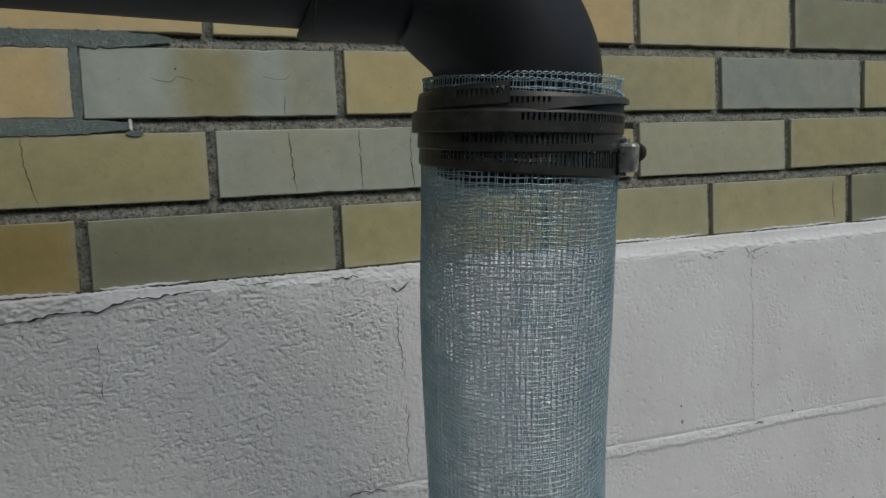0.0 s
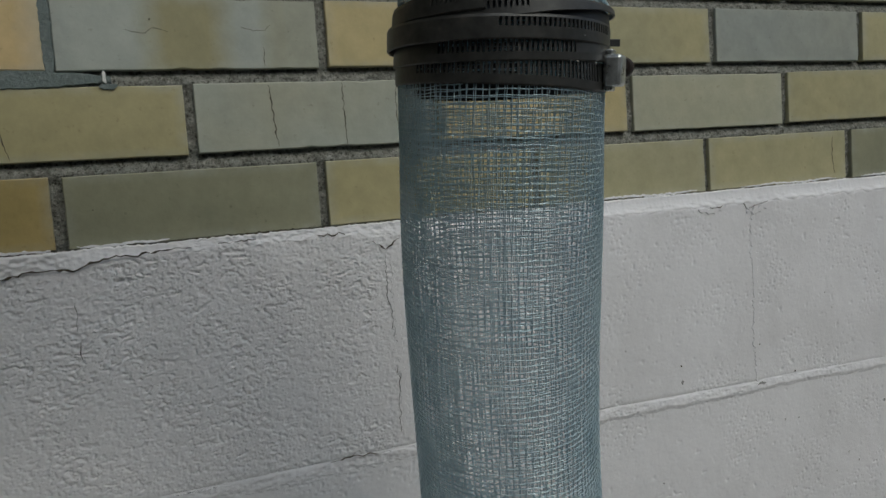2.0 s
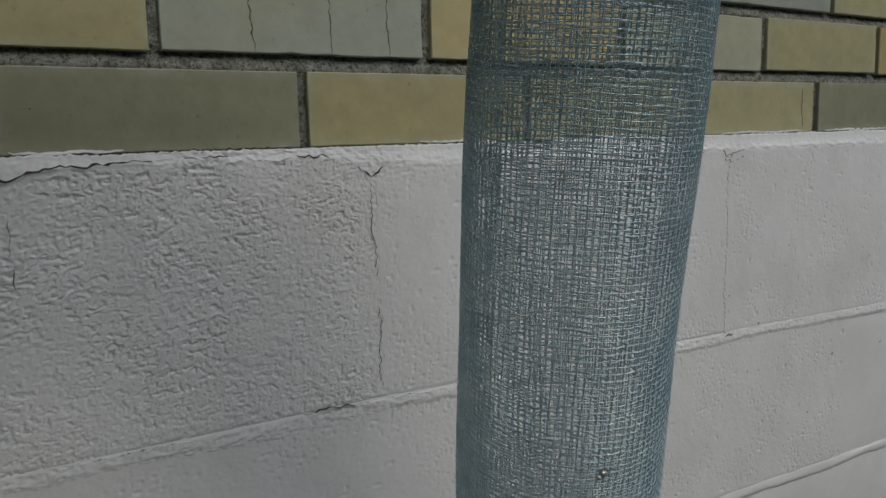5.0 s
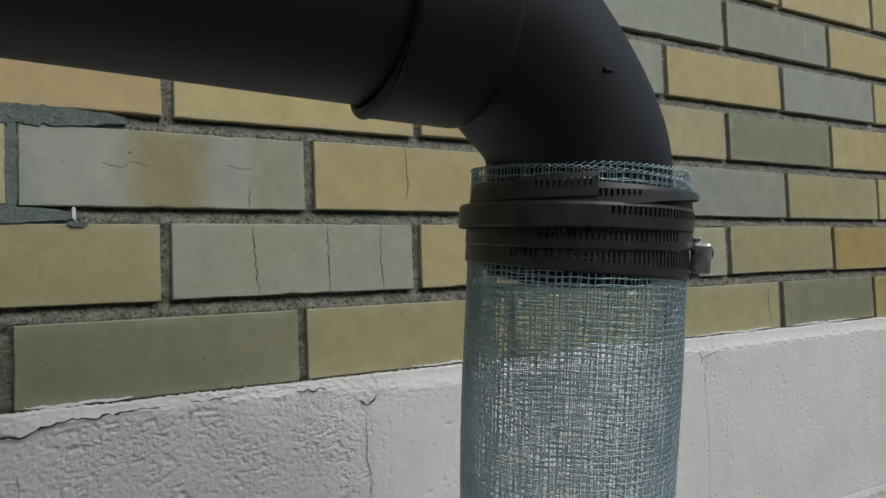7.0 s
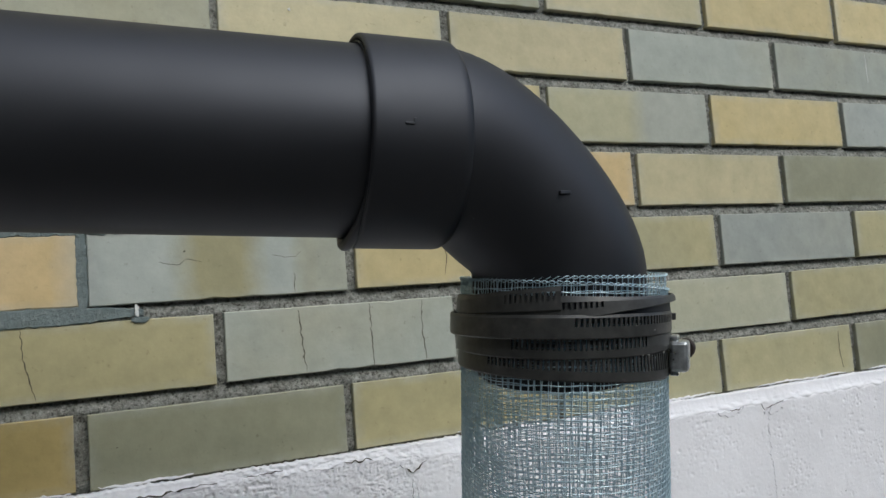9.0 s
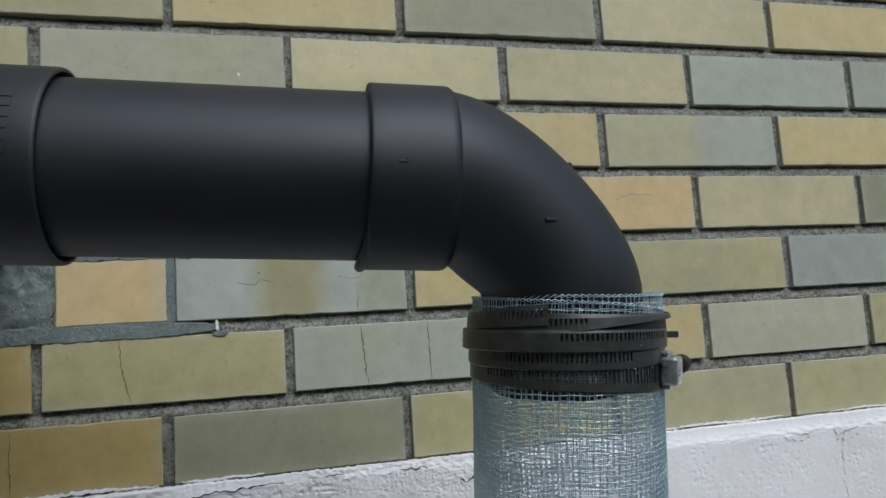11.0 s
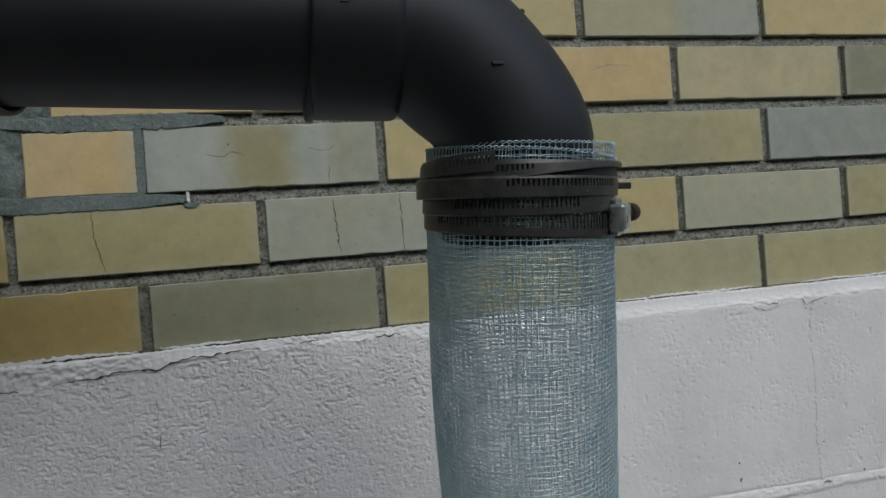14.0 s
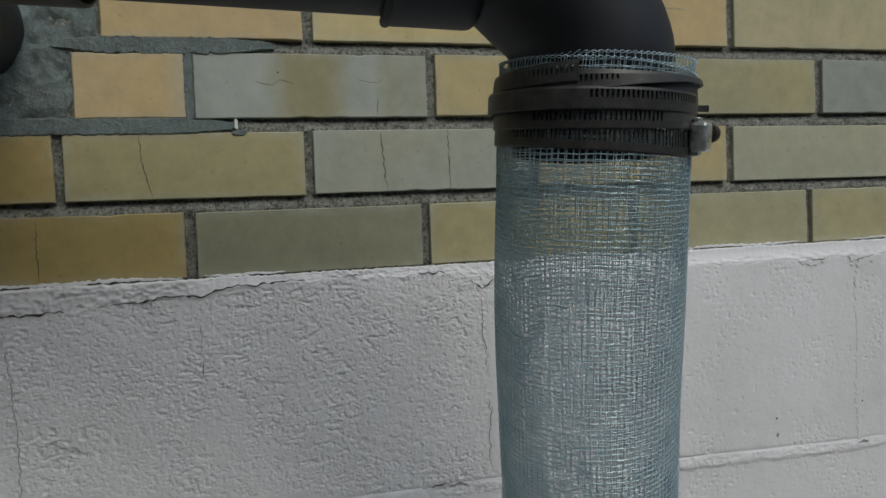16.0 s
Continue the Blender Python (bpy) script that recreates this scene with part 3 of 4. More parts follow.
# ---- cement patch round the pipe's hole ----
def patch_mesh():
    verts, faces, n, m = [], [], 140, 30
    for j in range(m + 1):
        for k in range(n):
            a = 2 * math.pi * k / n
            edge = 0.1 + 0.012 * noise.noise(Vector((math.cos(a) * 2, math.sin(a) * 2, 4)))
            r = 0.046 + (edge - 0.046) * j / m
            x, z = HOLE.x + r * math.cos(a), HOLE.z + r * math.sin(a)
            d = 0.0055 * noise.noise(Vector((x * 75, 1, z * 75))) + 0.003 * noise.noise(Vector((x * 170, 3, z * 170)))
            y = 0.0030 - 0.8 * d - 0.006 * max(0, 1 - j / 10) if j < m else 0.0055
            verts.append((x, max(y, 0.0012 + 0.1 * d) if x > -0.0885 or z < 0.8 or x < -0.21 else y, z))
    for j in range(m):
        for k in range(n):
            q = (k + 1) % n
            faces.append((j * n + k, j * n + q, (j + 1) * n + q, (j + 1) * n + k))
    k0 = len(verts)
    verts.extend((HOLE.x + 0.046 * math.cos(2 * math.pi * k / n), 0.05, HOLE.z + 0.046 * math.sin(2 * math.pi * k / n)) for k in range(n))
    for k in range(n):
        q = (k + 1) % n
        faces.append((k, k0 + k, k0 + q, q))
    return mesh_of("cement_patch", verts, faces, patch_mat, True)


piece("cement_patch", patch_mesh(), wall, label="rough grey-green cement patch")
for i, (pts, w, y) in enumerate((
        ([(-0.2, 0.789), (-0.06, 0.789), (-0.02, 0.789), (0.045, 0.788)], 0.0150, 0.0024),
        ([(0.0030, 0.785), (0.0034, 0.82), (0.0036, 0.86)], 0.0086, 0.0027),
        ([(-0.1, 0.8555), (-0.04, 0.8555), (0.0, 0.8555), (0.04, 0.856), (0.075, 0.856)], 0.0158, 0.0025),
        ([(0.036, 0.7832), (0.042, 0.7825), (0.049, 0.7835)], 0.005, 0.0004))):
    piece("cement_smear", ribbon("cement_smear", pts, w, patch_mat, y, 0.0028 if y > 0.001 else 0.001, 0.07, 70 + i, 0.0010), wall)
piece("lime_drip", ribbon("lime_drip", [(0.0395, 0.7945), (0.04, 0.79), (0.041, 0.785)], 0.0028, lime_mat, -0.0006, 0.001, 0.3, 5), wall)

# ---- drain pipe: run along the wall, elbow down, elbow back into the wall ----
HA, HU = Vector((0.05, -0.2868, 0.8578)), Vector((1.0, -0.122, -0.0665)).normalized()
PIPE_R, HUB_R, BODY_R = 0.0447, 0.0495, 0.0466


def bend(corner, d_in, d_out, radius, n=18):
    """Centre line of an elbow: (point, direction) from d_in to d_out round the corner."""
    ang = d_in.angle(d_out)
    cut = radius * math.tan(ang / 2)
    start = corner - d_in * cut
    axis = d_in.cross(d_out).normalized()
    centre = start + axis.cross(d_in) * radius
    out = []
    for i in range(n + 1):
        rot = Matrix.Rotation(ang * i / n, 3, axis)
        out.append((centre + rot @ (start - centre), rot @ d_in))
    return out, cut


drain = tagged(new("drain_pipe"), "matt black plastic drain pipe elbowing down in front of the wall", "drain pipe")
drain.location = (HOLE.x, 0.02, HOLE.z)
inv = Matrix.Translation(-drain.location)


def drain_part(name, me, parent=None, label=""):
    ob = new(name, me)
    ob.parent = parent or drain
    if parent is None:
        ob.matrix_parent_inverse = inv
    return tagged(ob, label)


def at(s):
    return HA + HU * s


drain_part("pipe", sweep("pipe", [(at(-0.1), HU, PIPE_R - 0.004), (at(-0.1), HU, PIPE_R), (at(0.085), HU, PIPE_R), (at(0.085), HU, PIPE_R - 0.004)], abs_mat))
corner = at(0.1732)
down = (Vector((0.2290, -0.2868, 0.742)) - corner).normalized()
arc, cut = bend(corner, HU, down, 0.066)
rings = [(at(0.077), HU, PIPE_R + 0.0001), (at(0.0748), HU, PIPE_R + 0.0014), (at(0.0702), HU, PIPE_R + 0.0019), (at(0.0694), HU, PIPE_R + 0.0027), (at(0.0694), HU, HUB_R - 0.0010), (at(0.0701), HU, HUB_R - 0.0002), (at(0.0713), HU, HUB_R)]
rings += [(at(0.0713 + 0.0076 * i), HU, HUB_R) for i in range(1, 6)]
rings += [(at(0.1115), HU, HUB_R - 0.0004), (at(0.1135), HU, BODY_R + 0.0010), (at(0.1140), HU, BODY_R + 0.0002), (at(0.1150), HU, BODY_R + 0.0001)]
outward = (HU - down).normalized()
for i, (p_, d_) in enumerate(arc[1:]):
    t = (i + 1) / (len(arc) - 1)
    # the heel is cut closer and the throat filled more than in a true round bend
    k = math.sin(math.pi * t) ** 1.2
    rings.append((p_ - outward * 0.0078 * k, d_, BODY_R - 0.0021 * t - 0.0027 * k))
end = arc[-1][0]
rings += [(end + down * 0.02, down, BODY_R - 0.0022), (end + down * 0.052, down, BODY_R - 0.0022), (end + down * 0.052, down, BODY_R - 0.006), (end + down * 0.01, down, BODY_R - 0.006)]
elbow = drain_part("elbow", sweep("elbow", rings, abs_mat, 96))

# second elbow, back to the wall
corner2 = at(-0.202)
to_wall = (Vector((HOLE.x, 0.0, HOLE.z)) - corner2).normalized()
arc2, cut2 = bend(corner2, -HU, to_wall, 0.064)
rings = [(at(-0.087), -HU, PIPE_R + 0.0001), (at(-0.0848), -HU, PIPE_R + 0.0014), (at(-0.0802), -HU, PIPE_R + 0.0019), (at(-0.0794), -HU, PIPE_R + 0.0027), (at(-0.0794), -HU, HUB_R - 0.0010), (at(-0.0801), -HU, HUB_R - 0.0002), (at(-0.0813), -HU, HUB_R)]
rings += [(at(-0.0813 - 0.0064 * i), -HU, HUB_R) for i in range(1, 6)]
rings += [(at(-0.1165), -HU, HUB_R - 0.0003), (at(-0.119), -HU, BODY_R + 0.001)]
rings += [(p_, d_, BODY_R) for p_, d_ in arc2]
end2 = arc2[-1][0]
rings += [(end2 + to_wall * 0.02, to_wall, BODY_R), (Vector((HOLE.x, 0.06, HOLE.z)), to_wall, PIPE_R), (Vector((HOLE.x, 0.06, HOLE.z)), to_wall, PIPE_R - 0.004)]
elbow2 = drain_part("wall_elbow", sweep("wall_elbow", rings, abs_mat, 96))


def on_pipe(s, a, r):
    """Pose on the run's surface: s along, a degrees round from straight up towards the viewer; z outward, x along."""
    up = (Vector((0, 0, 1)) - HU * HU.z).normalized()
    front = HU.cross(up).normalized()
    if front.y > 0:
        front = -front
    out = up * math.cos(radians(a)) + front * math.sin(radians(a))
    y = out.cross(HU).normalized()
    m = Matrix((HU, y, out)).transposed().to_4x4()
    m.translation = at(s) + out * r
    return m


def embossed(name, m, size, parent, bevel=0.0003):
    me = box_mesh(name, [-x / 2 for x in size], [x / 2 for x in size], abs_mat, bevel)
    me.transform(m)
    return drain_part(name, me, parent)


embossed("moulded_mark", on_pipe(0.0850, 93, HUB_R), (0.0042, 0.0011, 0.0012), elbow)
embossed("moulded_mark", on_pipe(0.0870, 91.5, HUB_R), (0.0012, 0.0022, 0.0010), elbow)
tree = BVHTree.FromPolygons([v_.co for v_ in elbow.data.vertices], [p_.vertices[:] for p_ in elbow.data.polygons])
spot = tree.ray_cast(Vector((0.2022, -1, 0.8205)), Vector((0, 1, 0)))[0]
embossed("moulded_mark", Matrix.LocRotScale(spot, Euler((radians(90), 0, radians(8))), None), (0.0062, 0.0016, 0.0022), elbow)
# stub of the moulding gate on the heel
heel = arc[9][0] + outward * (BODY_R - 0.0109)
embossed("moulded_mark", Matrix.LocRotScale(heel, outward.to_track_quat("Z", "Y"), None), (0.0050, 0.0026, 0.0030), elbow, 0.0006)
for k in range(6):
    a = 62 + k * 6.5
    for s_, w_ in ((-0.094, 0.0062), (-0.106, 0.0036)):
        embossed("raised_bar", on_pipe(s_, a, HUB_R), (w_, 0.0028, 0.0009), elbow2)
# solvent bead, fattest under the hub
ringpts = []
for k in range(72):
    a = 360 * k / 72
    fat = 0.0005 + 0.0026 * max(0, -math.cos(radians(a))) ** 6 + 0.0003 * noise.noise(Vector((k * 0.6, 3, 0)))
    m = on_pipe(0.0702 - 0.9 * fat, a, PIPE_R + 0.0006 + 0.8 * fat)
    ringpts.append((m.translation, m.to_3x3() @ Vector((0, 1, 0)), fat))
drain_part("glue_bead", sweep("glue_bead", ringpts, abs_mat, 10, close=True), elbow)

# ---- wire mesh sleeve ----
def sleeve_axis(p):
    """Centre and direction of the sleeve at height 0.7 + p: nearly upright at the clamp, drifting back to the wall below."""
    w = p - 0.04
    q = max(-0.36, min(0.05, w))
    x = 0.2292 + 0.0406 * q + 0.3462 * q * q + (0.0406 + 0.6924 * q) * (w - q) * 0.5
    y = -0.2870 - 0.0905 * q + 0.3169 * q * q + (-0.0905 + 0.6338 * q) * (w - q) * 0.5
    d = Vector((0.0406 + 0.6924 * q, -0.0905 + 0.6338 * q, 1)).normalized()
    return Vector((x, y, 0.7 + p)), d


def out_at(a, p=0.04):
    d = sleeve_axis(p)[1]
    sx = (Vector((1, 0, 0)) - d * d.x).normalized()
    return sx * math.cos(a) + d.cross(sx) * math.sin(a)


def on_sleeve(p, a, r):
    """Point at p along the sleeve's axis, a radians round, r out."""
    return sleeve_axis(p)[0] + out_at(a, p) * r


WIRE, CELL, ROW = 0.00029, 0.0034, 0.00295
PITCH_A = CELL / 0.0525
TURN_A = 2 * math.pi * 2.1
A_START = radians(100)
P_TOP, P_FINE, P_END = 0.0825, -0.34, -0.70
N_WARP = int(TURN_A / PITCH_A)
N_WEFT = int((P_TOP - P_FINE) / ROW)


def sleeve_r(p, u):
    bulge = 0.0006 * math.sin(p * 31 + u * 2.1) + 0.0005 * math.sin(u * 3 + 1 + p * 11)
    return 0.0518 + 0.0009 * u / (2 * math.pi) + bulge * max(0, min(1, (0.04 - p) / 0.05))


def top_at(u):
    """Upper edge of the roll: the inner turn climbs, the outer one runs down."""
    knots = ((0, 0.0822), (1.4, 0.0822), (3.0, 0.0843), (4.5, 0.0876), (6.2, 0.0855), (7.7, 0.0822), (9.2, 0.0808), (10.8, 0.0768), (14, 0.0760))
    for (ua, pa), (ub, pb) in zip(knots, knots[1:]):
        if ua <= u <= ub:
            return pa + (pb - pa) * (u - ua) / (ub - ua)
    return knots[-1][1]


def wires(name, lines):
    verts, faces = [], []
    for pts in lines:
        k0 = len(verts)
        for i, (pt, n1, n2) in enumerate(pts):
            verts += [pt + n1 * WIRE, pt - n1 * WIRE * 0.5 + n2 * WIRE * 0.87, pt - n1 * WIRE * 0.5 - n2 * WIRE * 0.87]
        for i in range(len(pts) - 1):
            for k in range(3):
                q = (k + 1) % 3
                faces.append((k0 + 3 * i + k, k0 + 3 * i + q, k0 + 3 * i + 3 + q, k0 + 3 * i + 3 + k))
    return mesh_of(name, verts, faces, wire_mat, True)


rnd = random.Random(11)
warp_off = [rnd.uniform(-0.10, 0.10) * PITCH_A for _ in range(N_WARP + 1)]
weft_off = [rnd.uniform(-0.10, 0.10) * ROW for _ in range(N_WEFT + 1)]


def crossing(i, j):
    """Turn and height at which the i-th upright wire meets the j-th hoop."""
    u = TURN_A * i / N_WARP + warp_off[i]
    p = top_at(u) - 0.0009 - ROW * j + weft_off[j] + ROW * (0.18 * math.sin(u * 2.7 + j * 0.5) + 0.07 * math.sin(u * 19 + j))
    lean = 0.75 * (p - 0.05) * min(1, max(0, (u - 4) / 4))
    return u + lean + PITCH_A * (0.22 * math.sin(p * 23 + i * 0.13) + 0.12 * math.sin(p * 90 + i * 1.7)), p


def wire_point(u, p, lift, upright):
    a = A_START + u
    return on_sleeve(p, a, sleeve_r(p, u) + lift), out_at(a, p), out_at(a + 1.57, p) if upright else sleeve_axis(p)[1]


grid = [[crossing(i, j) for j in range(N_WEFT + 1)] for i in range(N_WARP + 1)]
lines = []
for i in range(N_WARP + 1):
    pts = [wire_point(grid[i][0][0], top_at(TURN_A * i / N_WARP), 0, True)]
    pts += [wire_point(*grid[i][j], WIRE * (0.75 if (i + j) % 2 else -0.75), True) for j in range(1, N_WEFT + 1)]
    u_end = grid[i][N_WEFT][0]
    pts += [wire_point(u_end, P_FINE - 0.02 + (P_END - P_FINE + 0.02) * k / 10, 0, True) for k in range(11)]
    lines.append(pts)
upright = wires("warp", lines)
lines = []
for j in range(1, N_WEFT + 1):
    pts = []
    for i in range(N_WARP + 1):
        u, p = grid[i][j]
        pts.append(wire_point(u, p, WIRE * (-0.75 if (i + j) % 2 else 0.75), False))
        if i < N_WARP:
            u2, p2 = grid[i + 1][j]
            pts.append(wire_point((u + u2) / 2, (p + p2) / 2, 0, False))
    lines.append(pts)
for j in range(int((P_FINE - P_END) / ROW)):
    lines.append([wire_point(TURN_A * k / 90, P_FINE - 0.012 - ROW * j, 0.0002, False) for k in range(91)])
for k in range(2):
    # selvage: two wires twisted round each other along the upper edge
    pts = []
    for i in range(900):
        u = TURN_A * i / 899
        turn = math.pi * u / PITCH_A + math.pi * k
        p = top_at(u) - 0.0002 + 0.00065 * math.sin(turn)
        pts.append(wire_point(u, p, 0.0003 + 0.0005 * math.cos(turn), False))
    lines.append(pts)
hoops = wires("weft", lines)
sleeve = tagged(new("wire_mesh_sleeve"), "galvanised fine wire mesh rolled into a tube under the pipe", "wire mesh")
sleeve.location = sleeve_axis(P_END)[0]
inv_s = Matrix.Translation(-sleeve.location)
for n_, me in (("warp", upright), ("weft", hoops)):
    ob = tagged(new(n_, me), kind="stuff")
    ob.parent, ob.matrix_parent_inverse = sleeve, inv_s


bm = bmesh.new()
for dx, dz, r in ((0, 0, 0.0022), (0.0028, 0.0012, 0.0015), (-0.002, -0.0014, 0.0013)):
    bmesh.ops.create_icosphere(bm, subdivisions=2, radius=r, matrix=Matrix.Translation((dx, 0, dz)))
me = bpy.data.meshes.new("solder_blob")
bm.to_mesh(me)
bm.free()
me.materials.append(zinc_mat)
me.shade_smooth()
me.transform(Matrix.Translation(on_sleeve(-0.1745, R_(-108), 0.0535)))
ob = tagged(new("solder_blob", me), "bright lump of solder")
ob.parent, ob.matrix_parent_inverse = sleeve, inv_s


# ---- hose clamps ----
def band_mesh(name, width, a0, a1, path, slots, mat=band_mat, pitch=0.0024, punched=(0.35, 0.93)):
    """Slotted steel strip: path(t, a) gives p and radius of the lower edge, and of the upper one where it differs; slots: angular stretches that are punched."""
    n = int((a1 - a0) * 0.054 / (pitch / 2))
    rows_ = (0, 0.06, *punched, 1.0)
    verts, faces = [], []
    for side in (0, 1):
        for i in range(n + 1):
            a = a0 + (a1 - a0) * i / n
            edge = path((a - a0) / (a1 - a0), a)
            p, r = edge[:2]
            p_up, r_up = edge[2:] or (p + width, r)
            for q in rows_:
                lift = 0.0005 * (0.03 < q < 0.9)
                verts.append(on_sleeve(p + (p_up - p) * q, a, r + (r_up - r) * q + lift - side * 0.0007))
    w, half = len(rows_), (n + 1) * len(rows_)

    def hole(i):
        a = a0 + (a1 - a0) * (i + 0.5) / n
        return i % 2 == 0 and any(lo < math.degrees(a) < hi for lo, hi in slots)

    for i in range(n):
        for k in range(w - 1):
            if k == 2 and hole(i):
                b0 = i * w + k
                for e, f in ((b0, b0 + 1), (b0 + 1, b0 + w + 1), (b0 + w + 1, b0 + w), (b0 + w, b0)):
                    faces.append((e, f, f + half, e + half))
                continue
            b0 = i * w + k
            faces.append((b0, b0 + w, b0 + w + 1, b0 + 1))
            faces.append((b0 + half, b0 + half + 1, b0 + half + w + 1, b0 + half + w))
        b0 = i * w
        faces.append((b0, b0 + half, b0 + half + w, b0 + w))
        b1 = i * w + w - 1
        faces.append((b1, b1 + w, b1 + w + half, b1 + half))
    for i in (0, n):
        for k in range(w - 1):
            b0 = i * w + k
            faces.append((b0, b0 + 1, b0 + 1 + half, b0 + half))
    return mesh_of(name, verts, faces, mat)


def clamp_thing(name, label, base):
    ob = tagged(new(name), label, "hose clamp", "hose clamps")
    ob.location = base
    return ob


def clamp_part(name, me, parent, label=""):
    ob = new(name, me)
    ob.parent, ob.matrix_parent_inverse = parent, Matrix.Translation(-parent.location)
    return tagged(ob, label)


lower = clamp_thing("hose_clamp", "dark worn slotted hose clamp with zinc screw housing on the mesh", on_sleeve(0.045, 0, 0))
clamp_part("band", band_mesh("band", 0.0135, R_(-215), R_(-58), lambda t, a: (0.0395 - 0.0040 * t * t, 0.0540), [(-165, -58)]), lower)
clamp_part("band", band_mesh("band", 0.0135, R_(-58), R_(145), lambda t, a: (0.0355 + 0.0042 * t, 0.0540), [(-58, -50)]), lower)
clamp_part("band_tail", band_mesh("band_tail", 0.0112, R_(-205), R_(-45), lambda t, a: (0.0478 - 0.0025 * t + 0.0045 * t * t, 0.0549), [(-150, -78)]), lower)

upper = clamp_thing("hose_clamp", "dark slotted hose clamp wound askew round the mesh", on_sleeve(0.065, 0, 0))
clamp_part("band", band_mesh("band", 0.0106, R_(-220), R_(140), lambda t, a: (0.0563 + 0.0010 * math.sin(a + 2.4), 0.0563 - 0.0020 * math.cos(a)), [(-118, -46)], punched=(0.52, 0.88)), upper)


def between(knots, a):
    """Straight-line reading of (degrees, value, ...) rows at the angle a."""
    d = math.degrees(a)
    for k0, k1 in zip(knots, knots[1:]):
        if d <= k1[0]:
            break
    t = min(1, max(0, (d - k0[0]) / (k1[0] - k0[0])))
    return tuple(x + (y - x) * t for x, y in zip(k0[1:], k1[1:]))


# free end of the strip: flat on the mesh at one end, its lower edge twisted outward at the other
TWIST = ((-195, 0.0660, 0.0560, 0.0752, 0.0553), (-126, 0.0636, 0.0566, 0.0754, 0.0555), (-93, 0.0688, 0.0572, 0.0752, 0.0558), (-63, 0.0722, 0.0573, 0.0757, 0.0563), (-30, 0.0735, 0.0566, 0.0764, 0.0562), (-6, 0.0732, 0.0550, 0.0764, 0.0548))
clamp_part("band_tail", band_mesh("band_tail", 0.010, R_(-195), R_(-6), lambda t, a: between(TWIST, a), [(-128, -104)], punched=(0.45, 0.75)), upper)
# black strip that stands in for the deep shade under the twisted tail
clamp_part("band_lining", band_mesh("band_lining", 0.0085, R_(-170), R_(-6), lambda t, a: (0.0640 + 0.0012 * math.sin(3.1 * t), 0.0543), [], abs_mat), upper, "black strip in place of the shade behind the band tail")
clamp_part("band_end", band_mesh("band_end", 0.0095, R_(-185), R_(-124), lambda t, a: (0.0655 + 0.0035 * t, 0.0572, 0.0740 + 0.0056 * t, 0.0566), [(-152, -126)], punched=(0.42, 0.8)), upper)


def local_frame(p, a, r):
    out, tan = out_at(a), out_at(a + math.pi / 2)
    m = Matrix((tan, sleeve_axis(p)[1], out)).transposed().to_4x4()
    m.translation = on_sleeve(p, a, r)
    return m


A_S = R_(-47)
m = local_frame(0.0461, A_S, 0.0592)
me = box_mesh("screw_housing", (-0.0064, -0.0078, -0.0045), (0.0058, 0.0074, 0.0046), zinc_mat, 0.0018)
me.transform(m)
housing = clamp_part("screw_housing", me, lower, "dull zinc-plated screw housing")
axis = (m.to_3x3() @ Vector((1, 0, 0))).normalized()
c0 = m.translation + m.to_3x3() @ Vector((0, 0.0022, 0.0016))
me = sweep("screw", [(c0 + axis * s_, axis, r_) for s_, r_ in ((0.005, 0.0030), (0.0078, 0.0030), (0.0079, 0.0044), (0.0092, 0.0051), (0.0152, 0.0050), (0.0180, 0.0039), (0.0190, 0.0018))], rust_mat, 20)
ob = new("screw", me)
ob.parent = housing
tagged(ob, "dark hex screw head")
for s_ in (-1, 1):
    me = box_mesh("housing_lug", (-0.004, s_ * 0.0086 - 0.0014, -0.0045), (0.004, s_ * 0.0086 + 0.0014, -0.0002), zinc_mat, 0.0008)
    me.transform(m)
    ob = new("housing_lug", me)
    ob.parent = housing
m = local_frame(0.0632, R_(-14), 0.0590)
me = box_mesh("band_stub", (-0.0006, -0.0019, -0.005), (0.0006, 0.0019, 0.0055), band_mat, 0.0004)
me.transform(m)
clamp_part("band_stub", me, upper)

for p_, a_, roll, size in ((0.0492, -80, 24, 0.0034), (0.0487, -77, -12, 0.0022), (0.0498, -62, 78, 0.0036), (0.0600, -74, 5, 0.0012)):
    me = box_mesh("scratch", (-size / 2, -0.00025, 0), (size / 2, 0.00025, 0.0003), faint_mat, 0.0001)
    me.transform(local_frame(p_, R_(a_), 0.0564 if p_ > 0.055 else 0.0549) @ Matrix.Rotation(R_(roll), 4, "Z"))
    clamp_part("scratch", me, upper if p_ > 0.055 else lower, "pale scratch")

# ---- bricks, course by course ----
COLOURS = {
    1: "THTHOMKTOHTY", 2: "OTHMGYWTHTTO", 3: "TYPASYTBTYTP", 4: "YTYYYAPOYTPY",
    5: "TYPTYYDYBYTP", 6: "PYTWPPGGYTPY", 7: "TOYTYOPYYYOY", 8: "YPTYOTPYYOPT",
}
# where the first upright joint of a course lies, and how far the joints are apart
LAYOUT = {1: (-0.002, 0.206), 2: (0.1005, 0.2093), 3: (0.0, 0.2108), 4: (0.105, 0.2105), 5: (0.0, 0.2117), 6: (0.110, 0.2108), 7: (0.008, 0.2115)}
MOVED = {(1, 1): 0.2015, (1, 2): 0.409, (3, 0): 0.003, (3, 1): 0.212, (3, 2): 0.421, (3, 3): 0.6305, (3, 4): 0.845, (2, -1): -0.1005, (2, 2): 0.5215, (2, 3): 0.727}
variants = [brick_mesh("brick", s) for s in range(7)]
coloured = {}
rnd = random.Random(4)
N_COURSES = 13
special = {}
rest_v, rest_f = [], []
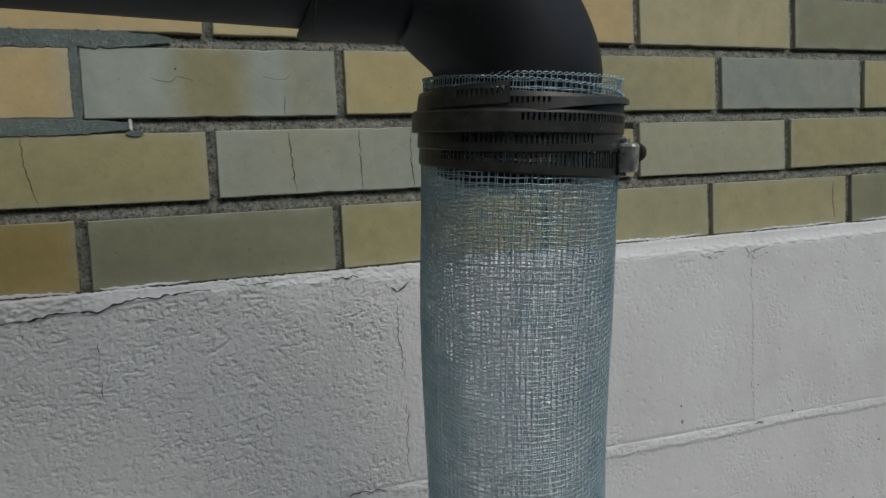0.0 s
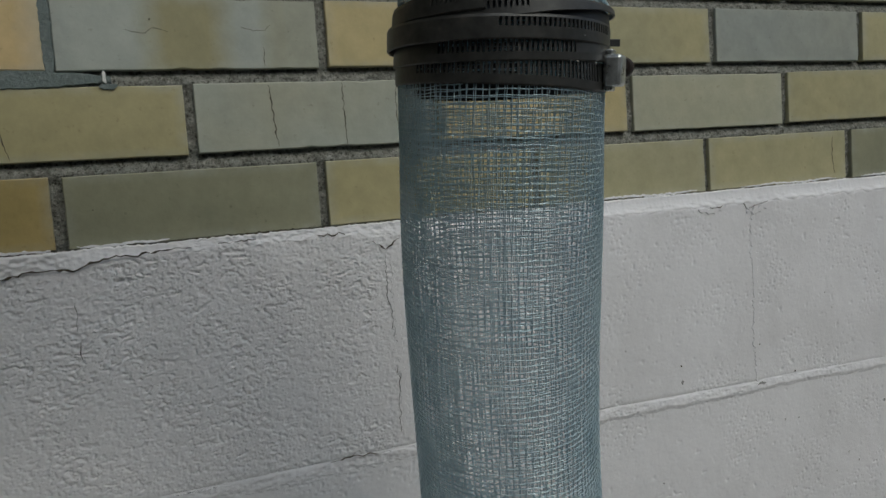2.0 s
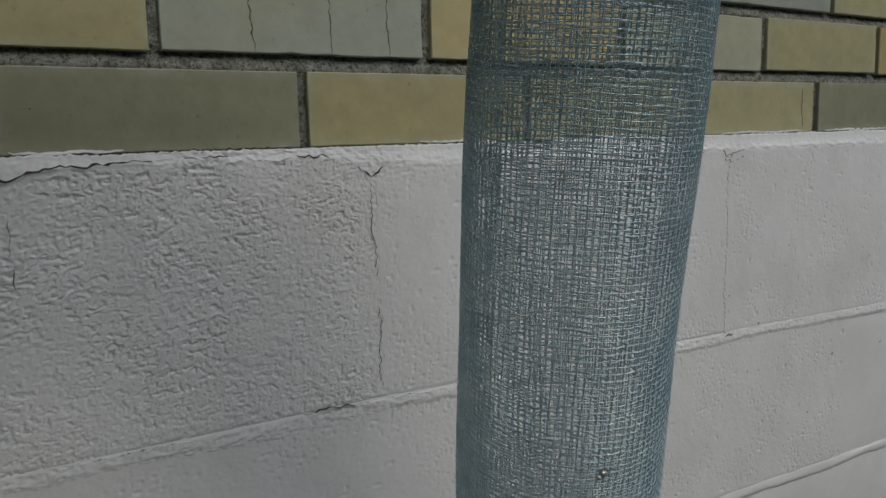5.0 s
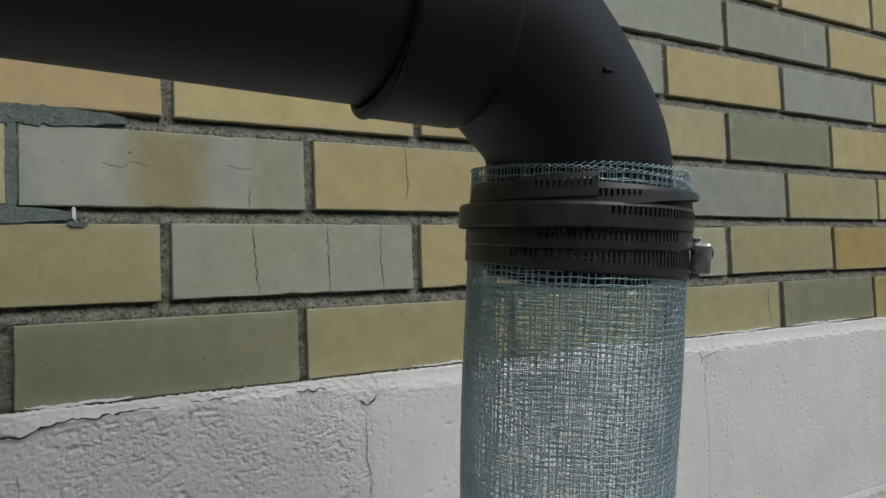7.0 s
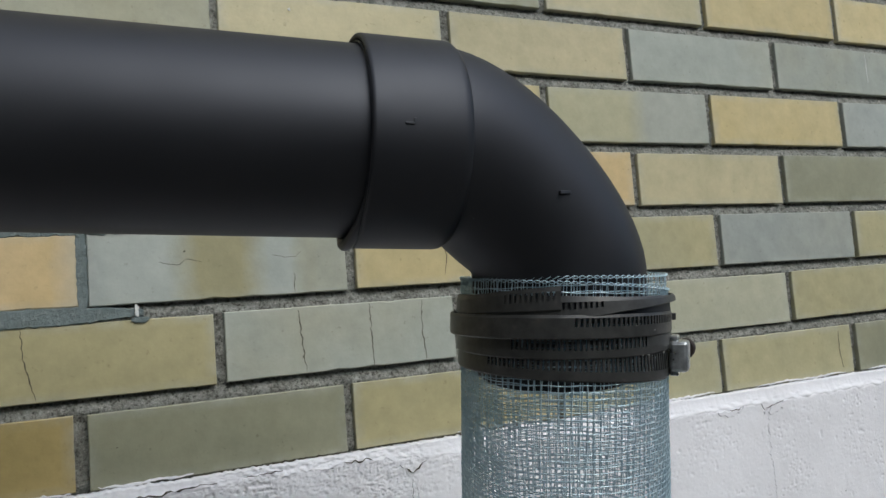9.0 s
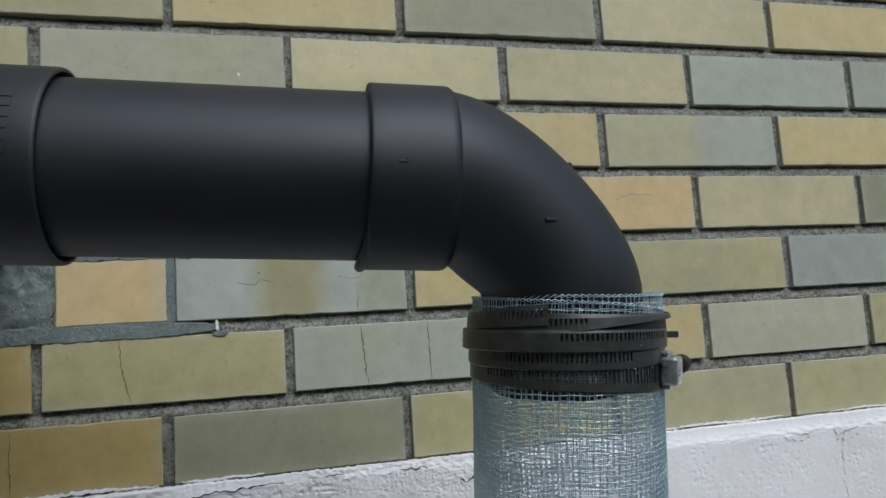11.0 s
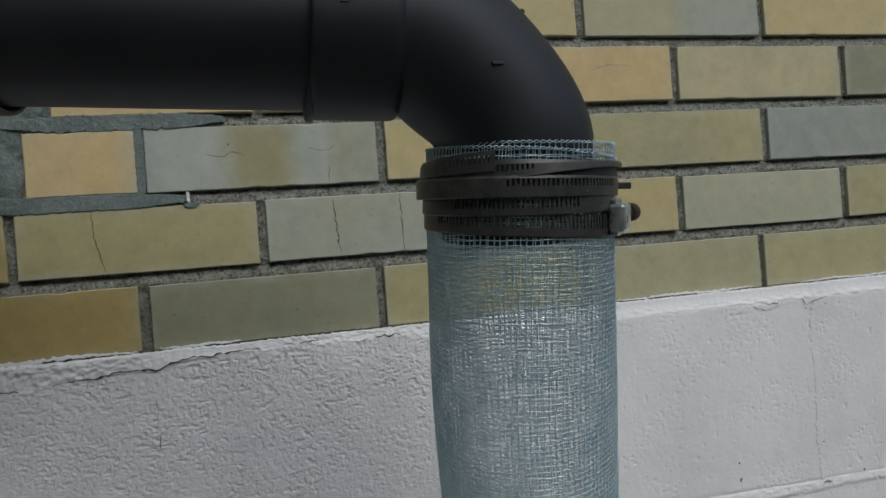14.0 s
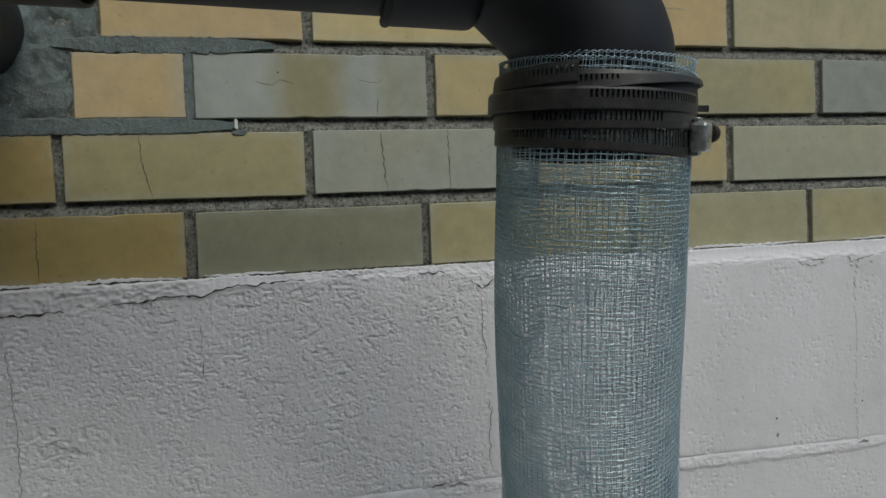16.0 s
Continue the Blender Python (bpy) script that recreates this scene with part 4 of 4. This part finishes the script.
for course in range(1, 30):
    z = BRICK_Z + (course - 1) * COURSE + BRICK_H / 2
    off, pitch = LAYOUT.get(course, (0.0, PITCH) if course % 2 else (0.1055, PITCH))
    for k in range(-8, 16):
        left, right = (MOVED.get((course, q), off + q * pitch) for q in (k, k + 1))
        x = (left + right) / 2
        if x - BRICK_L / 2 < X0 or x + BRICK_L / 2 > X1 or z + BRICK_H / 2 > TOP:
            continue
        if course > N_COURSES:
            j = len(rest_v)
            vs = variants[rnd.randrange(7)]
            rest_v.extend((vv.co.x + x, vv.co.y, vv.co.z + z) for vv in vs.vertices)
            rest_f.extend(tuple(j + q for q in f.vertices) for f in vs.polygons)
            continue
        text = COLOURS.get(course, "")
        idx = k + 4
        c = text[idx] if 0 <= idx < len(text) else rnd.choice("YYPTTOOGBHYP")
        if course == 3 and k == -1 or course == 4 and k == -2 or course == 5 and k == -1:
            # bricks cut away for the pipe
            if course == 3:
                me = brick_mesh("brick", 91, 0.0872, 0.0545, brick_mats["C"], 0.0012)
                piece("brick", me, wall, pose(-0.0428, 0, z), "cut amber half brick set in the patch")
            continue
        if course == 4 and k == -1:
            me = brick_mesh("brick", 92, 0.163, BRICK_H, brick_mats["A"], 0.0010)
            piece("brick", me, wall, pose(0.0185, 0, z))
            continue
        if c not in coloured:
            coloured[c] = []
            for vs in variants:
                cp = vs.copy()
                cp.materials.clear()
                cp.materials.append(brick_mats[c])
                coloured[c].append(cp)
        ob = piece("brick", coloured[c][rnd.randrange(7)], wall,
                   pose(x + rnd.uniform(-0.001, 0.001), rnd.uniform(-0.0008, 0.001), z + rnd.uniform(-0.0008, 0.0008), 0, rnd.uniform(-0.25, 0.25), 0) @ Matrix.Diagonal(((right - left - 0.0076) / BRICK_L, 1, 1, 1)))
        special[(course, k)] = ob
piece("upper_bricks", mesh_of("upper_bricks", rest_v, rest_f, brick_mats["P"]), wall)["kind"] = "stuff"

# cracks and streaks on single bricks: (course, brick, points, width, material)
for i, (course, k, pts, w, mat) in enumerate((
        (1, -1, [(-0.119, 0.715), (-0.12, 0.69), (-0.119, 0.664)], 0.0009, crack_mat),
        (2, -1, [(-0.038, 0.782), (-0.036, 0.755), (-0.030, 0.73)], 0.0011, crack_mat),
        (2, 0, [(0.164, 0.781), (0.166, 0.76), (0.168, 0.73)], 0.0013, crack_mat),
        (2, 0, [(0.226, 0.782), (0.227, 0.755), (0.227, 0.73)], 0.0011, crack_mat),
        (2, 0, [(0.275, 0.782), (0.274, 0.755), (0.276, 0.73)], 0.001, crack_mat),
        (3, 0, [(0.058, 0.826), (0.07, 0.823), (0.078, 0.8265), (0.09, 0.825)], 0.0006, crack_mat),
        (3, 0, [(0.146, 0.828), (0.156, 0.8255), (0.165, 0.826), (0.17, 0.83)], 0.0005, crack_mat),
        (3, 0, [(0.163, 0.812), (0.163, 0.796)], 0.0008, crack_mat),
        (3, 1, [(0.302, 0.848), (0.303, 0.815), (0.3, 0.803)], 0.0008, crack_mat),
        (1, 3, [(0.797, 0.71), (0.796, 0.685), (0.8, 0.668)], 0.0012, crack_mat),
        (6, 3, [(0.902, 1.046), (0.902, 1.01)], 0.0016, lime_mat),
        (4, 1, [(0.43, 0.893), (0.45, 0.899), (0.475, 0.897)], 0.0011, faint_mat))):
    if (course, k) in special:
        b_ = special[(course, k)]
        me = ribbon("crack", pts, w * 0.75, mat, b_.location.y + 0.0001, 0.0003, 0.8, 200 + i, 0.0013 if mat is crack_mat else 0.0006)
        ob = new("crack" if mat is crack_mat else "lime_streak", me)
        ob.parent, ob.matrix_parent_inverse = b_, b_.matrix_basis.inverted()
